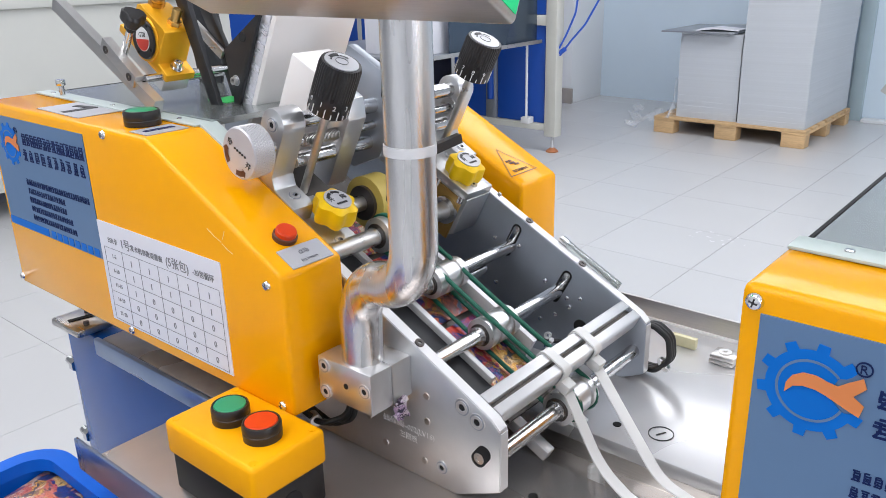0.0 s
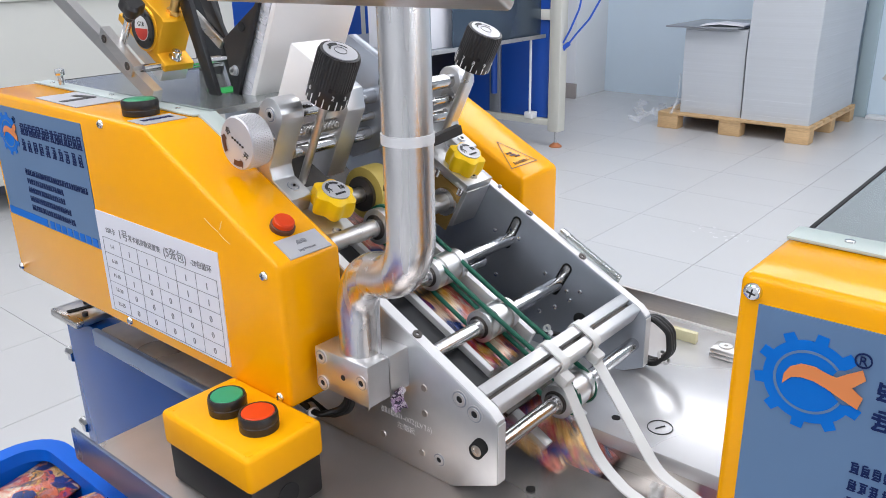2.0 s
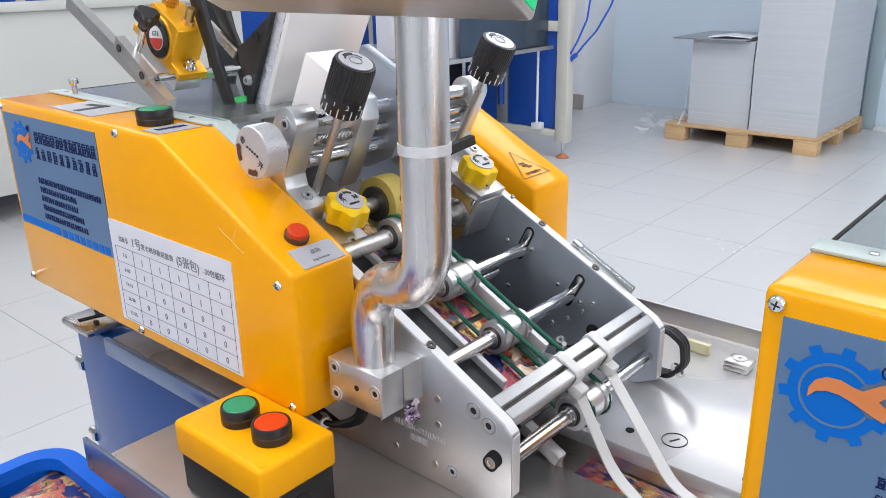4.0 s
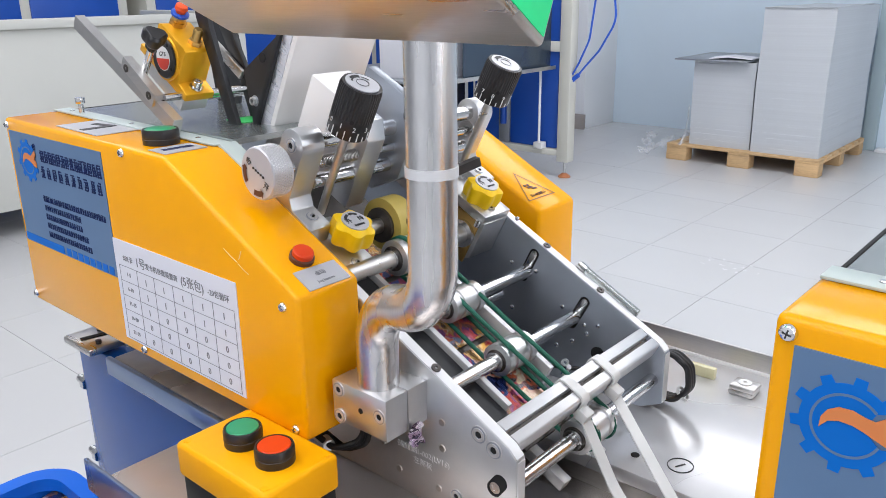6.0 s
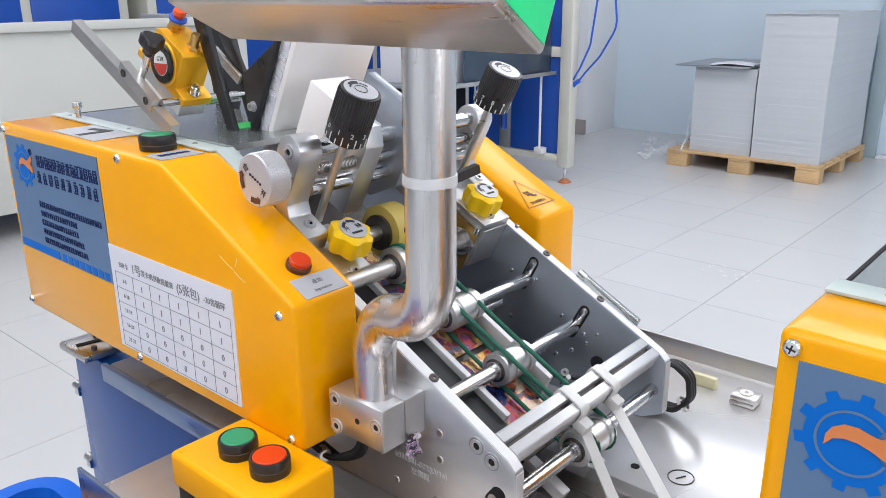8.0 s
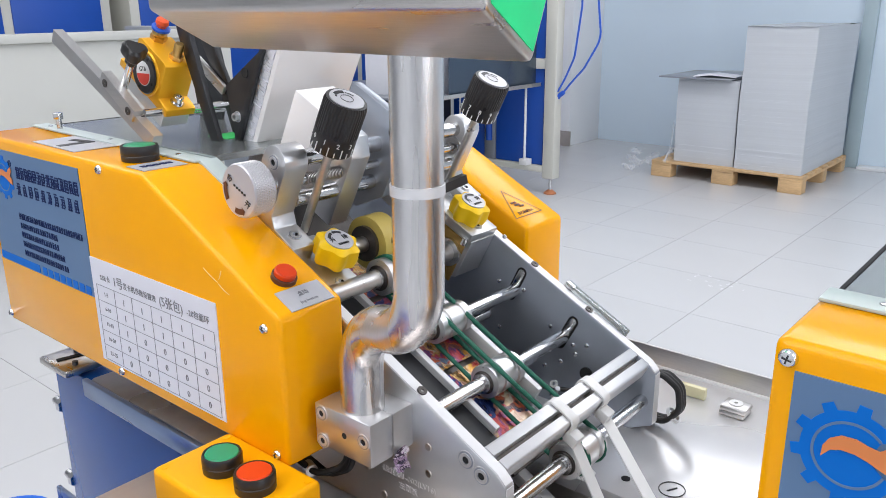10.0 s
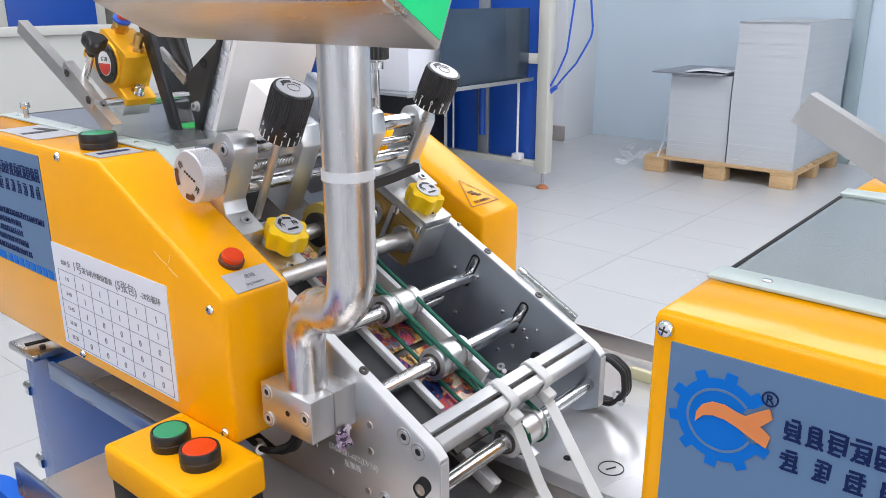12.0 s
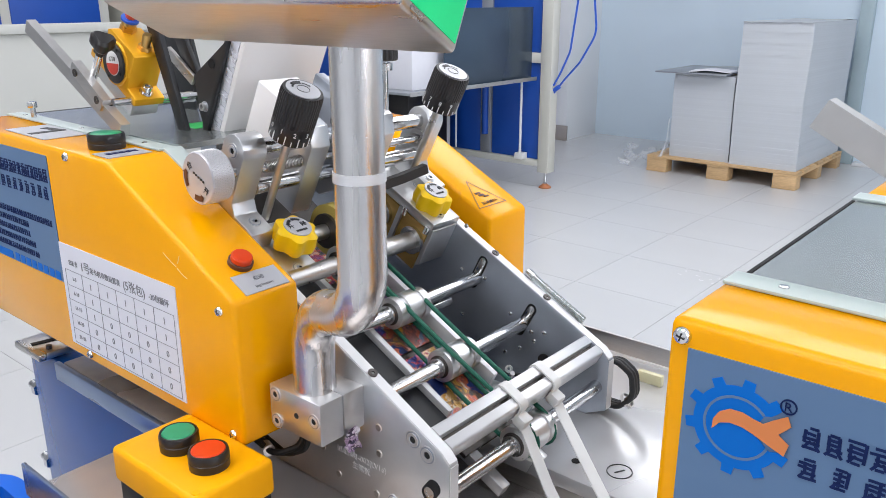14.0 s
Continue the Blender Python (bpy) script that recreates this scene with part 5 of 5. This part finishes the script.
# magazine
part("plate_edge", box(-0.4388, -0.4368, 0.0645, 0.2505, 1.0335, 1.0393), M["gap"], fd)
part("hopper_plate", box(-0.4364, -0.152, 0.0645, 0.2505, 1.034, 1.039, 0.0), M["hopper"], fd, "satin grey hopper plate")
# a green reflection in the plate, laid on as a coloured patch
part("green_sticker", box(-0.245, -0.215, 0.122, 0.150, 1.0390, 1.0396, 0.0), M["green_gleam"], fd, "small green patch painted as a reflection in the plate")
for y in (0.1225, 0.2265):
    gp = part("side_guide", sprism([(-0.2215, -0.006), (-0.2215, 0.108), (-0.2265, 0.085), (-0.2570, 0.035), (-0.2320, 0.004), (-0.2280, -0.006)], y, y + 0.004, 0.0006), M["black_metal"], fd, "black anodised card guide")
    socket_screw(sp(-0.232, y, 0.018), UP_Y, 0.0045, 0.004, gp)
    part("slot", cyl(sp(-0.236, y - 0.0006, 0.060), sp(-0.236, y + 0.001, 0.060), 0.0045, 14), M["gap"], gp)
part("strut", prism([(-0.250, 1.175), (-0.230, 1.175), (-0.222, 1.126), (-0.193, 1.0418), (-0.206, 1.0418), (-0.241, 1.132)], 0.098, 0.103, 0.0006), M["black_metal"], fd, "black flat strut")
part("strut", prism([(-0.300, 1.160), (-0.276, 1.160), (-0.259, 1.113), (-0.244, 1.086), (-0.230, 1.0392), (-0.243, 1.0392), (-0.257, 1.078), (-0.279, 1.118)], 0.148, 0.153, 0.0006), M["black_metal"], fd, "black flat strut")
part("strut", prism([(-0.290, 1.103), (-0.283, 1.110), (-0.243, 1.083), (-0.249, 1.075)], 0.143, 0.147, 0.0006), M["brushed"], fd)
part("back_guide", prism([(-0.392, 1.16), (-0.340, 1.16), (-0.318, 1.081), (-0.332, 1.0392), (-0.372, 1.0392)], 0.198, 0.202, 0.0006), M["black_metal"], fd, "black anodised card guide")
part("rod", cyl((-0.26, 0.10, 1.062), (-0.26, 0.226, 1.062), 0.0045, 14), M["steel"], fd)

# vibrator on its arm
part("arm", tube([(-0.368, 0.052, 1.130), (-0.2150, 0.052, 1.0455)], 0, flat=(0.0045, 0.0064, (0, 0, 1))), M["arm"], fd, "flat aluminium arm")
ab = part("arm_block", tube([(-0.2845, 0.0500, 1.0970), (-0.2385, 0.0500, 1.0655)], 0, flat=(0.0042, 0.0058, (0, 0, 1))), M["brushed"], fd, "steel clamp block")
for q in ((-0.2785, 0.0456, 1.0915), (-0.2455, 0.0456, 1.0700)):
    part("screw", ring(q, UP_Y, 0.0012, 0.0036, 0.001, 18), M["dark_steel"], ab)
part("end_hole", cyl((-0.2375, 0.0545, 1.0645), (-0.2379, 0.0545, 1.0651), 0.0018, 12), M["gap"], ab)
# the vibrator lies along the arm: its own frame, a along the arm and n up from it
VF = Matrix.Translation((-0.263, 0, 1.098)) @ Matrix(((0.8412, 0, 0.5407, 0), (0, 1, 0, 0), (-0.5407, 0, 0.8412, 0), (0, 0, 0, 1)))
VN = VF.to_3x3() @ Vector((0, 0, 1))


def vat(a, y, n):
    return VF @ Vector((a, y, n))


VB = [(-0.0415, -0.0190), (0.0385, -0.0190), (0.0385, -0.0115), (0.0235, -0.0095), (0.0232, 0.0235), (0.0190, 0.0250), (-0.0180, 0.0250), (-0.0225, 0.0225), (-0.0240, -0.0095), (-0.0415, -0.0115)]
vb = part("vibrator", prism(VB, 0.077, 0.107, 0.0012, m=VF), M["amber"], fd, "golden-yellow anodised pneumatic vibrator")
dc = vat(0, 0.0772, 0.001)
part("boss", lathe([(0.0205, -0.002), (0.0205, 0.0008), (0.0198, 0.0018)], dc, UP_Y, 44), M["amber"], vb)
part("cover_disc", lathe([(0.0180, 0.0012), (0.0180, 0.0026), (0.0172, 0.0034)], dc, UP_Y, 40), M["black"], vb, "black round cover")
for k in range(4):
    q = dc + Vector((0.0148 * math.cos(0.9 + 1.5708 * k), -0.0035, 0.0148 * math.sin(0.9 + 1.5708 * k)))
    part("cover_screw", cyl(q, q + Vector((0, -0.0003, 0)), 0.0014, 10), M["gap"], vb)
part("badge", lathe([(0.0108, 0.003), (0.0108, 0.0037)], dc, UP_Y, 32), M["white_ink"], vb)
bd = bmesh.new()
half = [(0.0101 * math.cos(a), 0.0101 * math.sin(a)) for a in [3.14159 + 3.14159 * k / 16 for k in range(17)]]
prism(half, -0.0040, -0.0037, m=Matrix.Translation(dc), bm=bd)
part("badge_half", bd, M["badge_red"], vb, smooth=0)
bd = letters("GT8", 0.0058, Matrix.Translation(dc + Vector((0, -0.0038, 0.0020))) @ Matrix.Rotation(radians(90), 4, "X"), align="CENTER")
part("badge_text", bd, M["ink"], vb, smooth=0)
part("pad", prism([(-0.030, -0.0335), (0.0335, -0.0335), (0.0335, -0.0194), (-0.030, -0.0194)], 0.079, 0.106, 0.0008, m=VF), M["alu"], vb)
q = vat(0.0305, 0.092, -0.0105)
part("washer", cyl(q, q + VN * 0.0012, 0.0062, 24), M["steel"], vb)
part("bolt_head", lathe([(0.0045, 0.0012), (0.0045, 0.0068), (0.0040, 0.0074), (0.0024, 0.0074), (0.0024, 0.0045)], q, VN, 24), M["steel"], vb)
q = vat(-0.0155, 0.092, 0.0248)
part("fitting", cyl(q, q + VN * 0.0045, 0.0074, 6), M["brass"], vb, "brass air fitting")
part("fitting_collar", cyl(q + VN * 0.0045, q + VN * 0.0092, 0.0066, 24, w=0.0008), M["brass"], vb)
part("release_ring", lathe([(0.0066, 0.0095), (0.0080, 0.0105), (0.0080, 0.0125), (0.0066, 0.0130)], q, VN, 28), M["blue_tube"], vb, "blue release ring")
part("fitting_plug", lathe([(0.0042, 0.0125), (0.0046, 0.0150), (0.0058, 0.0165), (0.0052, 0.0200), (0.003, 0.0205)], q, VN, 24), M["red_plastic"], vb, "red plug")
q = vat(0.0140, 0.092, 0.0248)
part("fitting", cyl(q, q + VN * 0.0040, 0.0062, 6), M["brass"], vb, "brass air fitting")
part("fitting_stem", lathe([(0.0046, 0.0038), (0.0040, 0.0052), (0.0042, 0.0140), (0.0034, 0.0155)], q, VN, 20), M["brass"], vb)
part("pivot", cyl((-0.245, 0.060, 1.0665), (-0.245, 0.150, 1.0665), 0.0035, 14), M["chrome"], fd)
cs_ = part("clamp_stud", cyl((-0.2715, 0.057, 1.083), (-0.2490, 0.057, 1.112), 0.0032, 14), M["chrome"], fd)
KU = Vector((0.61, 0.0, 0.79))
kq = Vector((-0.2490, 0.057, 1.112))
part("clamp_knob", lathe([(0.0050, -0.004), (0.0054, 0.001), (0.0088, 0.0028), (0.0098, 0.0045), (0.0098, 0.0115), (0.0078, 0.0140)], kq, KU, 48, wave=(3, 0.16)), M["black"], cs_, "black tri-lobed clamp knob")

# pipe clamp and bent pipe
cb1 = part("pipe_clamp", box(0.013, 0.067, 0.0155, 0.0368, 0.861, 0.893, 0.0012), M["alu"], fd, "aluminium pipe clamp block")
part("clamp_back", box(0.013, 0.067, 0.0374, 0.057, 0.861, 0.893, 0.0012), M["alu"], cb1)
for x, z in ((0.020, 0.8865), (0.020, 0.8655), (0.0605, 0.879)):
    socket_screw((x, 0.0155, z), UP_Y, 0.0052, 0.0008, cb1)
part("hole", cyl((0.042, 0.0152, 0.877), (0.042, 0.0165, 0.877), 0.0022, 16), M["gap"], cb1)
PIPE = fillet([(0.043, 0.033, 0.884), (0.043, 0.033, 0.954), (0.108, 0.020, 0.966), (0.108, 0.020, 1.172)], 0.037, 22)
pp = part("bent_pipe", tube(PIPE, 0.0151, 40), M["pipe"], fd, "polished stainless steel bent pipe")
part("collar", ring((0.108, 0.020, 1.056), (0, 0, 1), 0.0149, 0.0158, 0.006, 40), M["alu_white"], pp, "pale ring joint")
for z in (1.088, 1.026):
    a = radians(222)
    q = Vector((0.108 + 0.0151 * math.cos(a), 0.020 + 0.0151 * math.sin(a), z))
    part("hole", cyl(q - Vector((math.cos(a), math.sin(a), 0)) * 0.001, q + Vector((math.cos(a), math.sin(a), 0)) * 0.0003, 0.0017, 12), M["gap"], pp)
# pendant operating box
prof = [(-0.047, 1.153), (-0.047, 1.33), (0.075, 1.33), (0.040, 1.215), (-0.004, 1.1295)]
own = bmesh.new()
x0, x1 = -0.040, 0.205


def end_x(y):
    return x1 - 0.128 * (y + 0.047)


va = [own.verts.new((x0, y, z)) for y, z in prof]
vb_ = [own.verts.new((end_x(y), y, z)) for y, z in prof]
own.faces.new(va)
own.faces.new(vb_[::-1])
for i in range(5):
    own.faces.new((va[i], vb_[i], vb_[(i + 1) % 5], va[(i + 1) % 5]))
bmesh.ops.recalc_face_normals(own, faces=own.faces)
bevel(own, set(own.verts), 0.003, 3)
pb = part("operator_box", own, M["brushed"], fd, "stainless steel operator box on the pipe")
# the box's green end face, drawn with its own emission
own = bmesh.new()
scr = [(-0.0425, 1.1555), (-0.0425, 1.325), (0.069, 1.325), (0.0355, 1.215), (-0.0052, 1.1350)]
own.faces.new([own.verts.new((end_x(y) + 0.0006, y, z)) for y, z in scr])
r = bmesh.ops.extrude_face_region(own, geom=own.faces[:])
for v in [g for g in r["geom"] if isinstance(g, bmesh.types.BMVert)]:
    v.co.x -= 0.002
part("screen", own, M["screen"], pb, "bright green emissive end face", smooth=0)

# cables
cab = bmesh.new()
for k in range(3):
    o = 0.004 * k
    tube(fillet([(0.130, 0.284, 0.850 - o * 0.3), (0.146, 0.287 + o, 0.852), (0.160, 0.289 + o, 0.842), (0.163, 0.288 + o, 0.822), (0.150, 0.286 + o, 0.809), (0.125, 0.290 + o, 0.806)], 0.012), 0.0027, 10, bm=cab)
cl = part("cable", cab, M["rubber"], fd, "loop of black sensor cable")
part("cable_tie", ring((0.156, 0.292, 0.815), (0.6, 0.1, 0.6), 0.006, 0.0072, 0.003, 16), M["nylon"], cl)
cab = bmesh.new()
for k in range(3):
    o = 0.006 * k
    tube(fillet([(-0.060, 0.030 + o, 0.838), (-0.030, 0.022 + o, 0.836 - o * 0.5), (-0.004, 0.028 + o, 0.822 - o * 0.5), (0.012 + o * 0.5, 0.042, 0.829), (0.018 + o * 0.5, 0.047, 0.868)], 0.014), 0.0024, 10, bm=cab)
cl = part("cable", cab, M["rubber"], fd, "black motor cables below the cover")
part("connector", cyl((-0.017, 0.030, 0.824), (-0.008, 0.027, 0.824), 0.0048, 16), M["brushed"], cl)
part("sensor_cable", tube(fillet([(0.10, 0.262, 0.842), (0.085, 0.24, 0.836), (0.06, 0.225, 0.838), (0.05, 0.215, 0.842)], 0.02), 0.002, 8), M["rubber"], fd)
sn = part("level_sensor", sbox(0.055, 0.125, 0.2815, 0.289, -0.012, 0.004, 0.001), M["acrylic"], fd, "clear sensor bar on the far plate")
part("end_cap", sbox(0.055, 0.064, 0.2812, 0.2893, -0.0125, 0.0045, 0.001), M["steel"], sn)

# cable ties round the cross bars, with long tails
for y, end, mid in ((0.150, (0.207, 0.127, 0.7955), (0.179, 0.139, 0.8010)), (0.196, (0.222, 0.1495, 0.8022), (0.192, 0.166, 0.8200))):
    tie = part("cable_tie", tube(fillet([sp(0.1350, y, -0.0155), sp(0.1352, y, 0.0022), sp(0.1602, y, 0.0022), sp(0.1610, y, -0.0150), sp(0.1380, y, -0.0156)], 0.005), 0, flat=(0.0008, 0.0048, (0, 1, 0))), M["nylon"], fd, "white nylon cable tie with a long tail")
    part("head", sbox(0.1590, 0.1700, y - 0.0058, y + 0.0058, -0.0165, -0.007, 0.0018), M["nylon"], tie)
    st = sp(0.1685, y, -0.015)
    part("tail", tube(fillet([st, Vector(mid), Vector(end), Vector(end) + Vector((0.05, -0.012, -0.004))], 0.05), 0, flat=(0.0045, 0.0007, (0, 0, 1))), M["nylon"], tie)
# torn scrap stuck under the clamp
own = bmesh.new()
bmesh.ops.create_grid(own, x_segments=4, y_segments=5, size=0.5)
for v in own.verts:
    v.co = Vector((0.0690 + 0.003 * v.co.x, 0.0425 + 0.011 * v.co.x, 0.8565 + 0.016 * v.co.y)) + Vector((noise.noise(v.co * 9), noise.noise(v.co * 9 + Vector((3, 0, 0))), noise.noise(v.co * 9 + Vector((0, 4, 0))))) * 0.0035
part("scrap", own, M["scrap"], fd, "torn printed foil scrap", smooth=0)

fd2 = copy_thing(fd, Matrix.Translation((-0.15 + 0.7605, 0.17 - 0.008, 0.784)))
for o in list(fd2.children_recursive):
    kind = o.name.split(".")[0]
    if kind == "arm":
        o.location += Vector((-0.0430, 0, -0.0125))
    if kind == "number_label":
        o.location += Vector((0.03, -0.012, 0))
# its label is printed a little smaller and further over
SHIFT = Vector((0.7605, -0.008, -0.006))
sk2 = [c for c in fd2.children if c.name.split(".")[0] == "sticker"][0]
for c in [c for c in sk2.children if c.name.split(".")[0] != "blue_band"]:
    bpy.data.objects.remove(c)
BASE[sk2] = BASE[sk] + SHIFT
Y2 = SH - 0.0088
gear(0.3492, 0.9942, 0.0203, Y2, sk2)
bars = bmesh.new()
rng = random.Random(21)
glyph_row(bars, 0.3732, 0.9950, 14, 0.0068, 0.0092, 0.00775, Y2)
glyph_row(bars, 0.3732, 0.9825, 10, 0.0068, 0.0090, 0.01145, Y2)
part("lettering", bars, M["print_dark"], sk2, "dark blue lettering", smooth=0)
bars = bmesh.new()
for k, w in enumerate((0.106, 0.066, 0.068, 0.076, 0.078)):
    glyph_row(bars, 0.3690, 0.9610 - 0.0080 * k, int(w / 0.0040), 0.0031, 0.0050, 0.0040, Y2)
part("small_print", bars, M["print_dark"], sk2, "small dark blue print", smooth=0)
for o in [c for c in fd2.children if c.name.split(".")[0] == "thumb_screw"]:
    for c in o.children:
        bpy.data.objects.remove(c)
    bpy.data.objects.remove(o)

# ---- cards in the magazine ----
rng = random.Random(8)
st = bmesh.new()
d = -0.004
while d < 0.19:
    h = rng.uniform(0.0008, 0.0018)
    o = rng.gauss(0, 0.0004)
    sbox(-0.232 + o, -0.2125 + o * 0.3, 0.1285 + rng.gauss(0, 0.0005), 0.222, d, d + h * 0.93, bm=st)
    d += h
solo("card_pile", st, M["paper"], "tall pile of white-edged cards in the magazine", "cards", kind="stuff", smooth=0)

# ---- push-button box ----
pbx = thing("button_box", (-0.01, -0.036, 0.791), "yellow and black two-button control box on the tray", "control box")
part("base", box(-0.0635, 0.0355, -0.0655, -0.0045, 0.791, 0.824, 0.003), M["black"], pbx, "black plastic base")
part("lid", box(-0.0655, 0.0375, -0.0675, -0.0025, 0.822, 0.850, 0.004, seg=3), M["yellow_plastic"], pbx, "yellow plastic lid")
for x, y in ((-0.059, -0.061), (0.031, -0.061), (0.031, -0.009), (-0.059, -0.009)):
    part("screw", cyl((x, y, 0.8495), (x, y, 0.8503), 0.003, 16), M["yellow_plastic"], pbx)
for x, cap in ((-0.026, M["green_button"]), (0.010, M["red_button"])):
    ob = part("push_button", lathe([(0.0137, 0), (0.0139, 0.006), (0.0135, 0.0065), (0.0139, 0.007), (0.0139, 0.011), (0.0132, 0.013), (0.0121, 0.013), (0.0117, 0.0118)], (x, -0.036, 0.8495), (0, 0, 1), 36), M["black"], pbx, "push button in a black ring")
    part("cap", lathe([(0.0116, 0.011), (0.0116, 0.0128), (0.011, 0.0134)], (x, -0.036, 0.8495), (0, 0, 1), 32), cap, ob)
part("gland", cyl((0.0353, -0.036, 0.806), (0.0362, -0.036, 0.806), 0.009, 24), M["gap"], pbx)

# ---- floor tiles ----
PITCH = 0.47
me = bpy.data.meshes.new("floor_tile")
bm = box(-PITCH / 2 + 0.001, PITCH / 2 - 0.001, -PITCH / 2 + 0.001, PITCH / 2 - 0.001, -0.012, 0.0, 0.0)
bm.to_mesh(me)
bm.free()
me.materials.append(M["tile"])
fl = thing("floor", (0, 0, 0), "pale grey glazed floor tiles with thin dark joints", "floor", kind="structure")
rest = bmesh.new()
for i in range(24):
    for j in range(22):
        x, y = -2.14 + PITCH * (i - 10 + 0.5), 0.645 + PITCH * (j - 10 + 0.5)
        if not (FX0 + 0.2 < x < FX1 - 0.2 and FY0 + 0.2 < y < FY1 + 0.2):
            continue
        if -4.6 < x < 0.9 and -0.9 < y < 6.1:
            o = new("floor_tile", me)
            o.parent = fl
            o.location = (x, y, 0.0)
        else:
            box(x - PITCH / 2 + 0.001, x + PITCH / 2 - 0.001, y - PITCH / 2 + 0.001, y + PITCH / 2 - 0.001, -0.012, 0.0, bm=rest)
tagged(part("outer_tiles", rest, M["tile"], fl, smooth=0), kind="stuff")

# ---- cards on the slope and in the channel, pushed by lugs ----
CARDS, LUGS = [], []
for k in range(16):
    bm = box(-0.044, 0.044, -0.0315, 0.0315, 0, 0.0009, 0.0)
    cd = solo("printed_card", bm, ART[k % 3] if k else ART[1], "colourful glossy printed card riding down the feeder", "card", "cards on the slope", smooth=0, at=(0, 0, 0))
    CARDS.append(cd)
LOOP_TOP, LOOP_DROP = 3.60, 0.075
LOOP = 2 * (LOOP_TOP + LOOP_DROP)
for k in range(49):
    bm = box(-0.0045, 0.0045, -0.004, 0.004, 0.0, 0.016, 0.0008)
    box(-0.0045, -0.0015, -0.004, 0.004, 0.016, 0.022, 0.0006, bm=bm)
    box(0.0015, 0.0045, -0.004, 0.004, 0.016, 0.022, 0.0006, bm=bm)
    lg = solo("pusher_lug", bm, M["nylon"], "small white forked plastic pusher lug in the channel", "pusher lug", "pusher lugs", at=(0, 0, 0))
    LUGS.append(lg)

DROPS = [1.41 + 0.6 * k for k in range(11)] + [13.49]
SPEED, LUG0 = 0.25, 0.0240
CARD_Y, CHAN_Z = 0.1425, 0.7765


def slot_pose(slot, k):
    s = 0.098 - 0.094 * slot
    if slot >= 3:
        s = 0.098 - 0.094 * 3
        return Matrix.Translation(sp(s, 0.1575, -0.0540 - 0.0012 * (slot - 3))) @ Matrix.Rotation(ANG, 4, "Y")
    return Matrix.Translation(sp(s, 0.1575, -0.0532)) @ Matrix.Rotation(ANG, 4, "Y")


def card_rows(k):
    rows = [(0.0, slot_pose(k, k))]
    for e, t in enumerate(DROPS):
        slot = k - e
        if slot < 0:
            break
        if slot == 0:
            x0 = 0.150
            rows.append((t - 0.16, slot_pose(0, k)))
            rows.append((t - 0.04, Matrix.Translation(sp(0.165, 0.152, -0.0525)) @ Matrix.Rotation(ANG, 4, "Y")))
            rows.append((t + 0.06, pose(x0, CARD_Y, CHAN_Z)))
            for later in (0.1, 0.3, 0.6, 1.0, 1.6, 2.4):
                if t + 0.06 + later < 13.9:
                    rows.append((t + 0.06 + later, pose(x0 + SPEED * later, CARD_Y, CHAN_Z)))
            rows.append((14.0, pose(x0 + SPEED * (14.0 - t - 0.06), CARD_Y, CHAN_Z)))
            break
        rows.append((t - 0.16, slot_pose(slot, k)))
        rows.append((t + 0.10, slot_pose(slot - 1, k)))
    if rows[-1][0] < 14.0:
        rows.append((14.0, rows[-1][1]))
    return rows


def lug_place(u):
    u %= LOOP
    x0, z1 = -0.30, CHAN_Z - 0.0015
    if u < LOOP_TOP:
        return (x0 + u, 0.143, z1)
    u -= LOOP_TOP
    if u < LOOP_DROP:
        return (x0 + LOOP_TOP, 0.143, z1 - u)
    u -= LOOP_DROP
    if u < LOOP_TOP:
        return (x0 + LOOP_TOP - u, 0.143, z1 - LOOP_DROP)
    return (x0, 0.143, z1 - LOOP_DROP + (u - LOOP_TOP))


def lug_rows(k):
    start = (0.15 * k + LUG0) % LOOP
    times = {0.35 * q for q in range(41)}
    for lap in (0, LOOP):
        for c in (LOOP_TOP, LOOP_TOP + LOOP_DROP, 2 * LOOP_TOP + LOOP_DROP, LOOP):
            for e in (-0.02, 0.0, 0.02):
                t = (c + e + lap - start) / SPEED
                if 0 < t < 14 and min(abs(t - q) for q in times) > 0.02:
                    times.add(t)
    return [(t, pose(*lug_place(start + SPEED * t))) for t in sorted(times)]


def motions():
    for k, cd in enumerate(CARDS):
        walk(cd, card_rows(k))
    for k, lg in enumerate(LUGS):
        walk(lg, lug_rows(k))
    # the belt rollers turn with each card that is fed
    for ob in ROLLERS:
        base, a, rows = Matrix.Translation(ob.location), 0.0, [(0.0, Matrix.Translation(ob.location))]
        for t in DROPS:
            rows.append((t - 0.16, base @ Matrix.Rotation(a, 4, "Y")))
            for q in range(1, 7):
                a += radians(64)
                rows.append((t - 0.16 + 0.26 * q / 6, base @ Matrix.Rotation(a, 4, "Y")))
        rows.append((14.0, base @ Matrix.Rotation(a, 4, "Y")))
        walk(ob, rows)


motions()
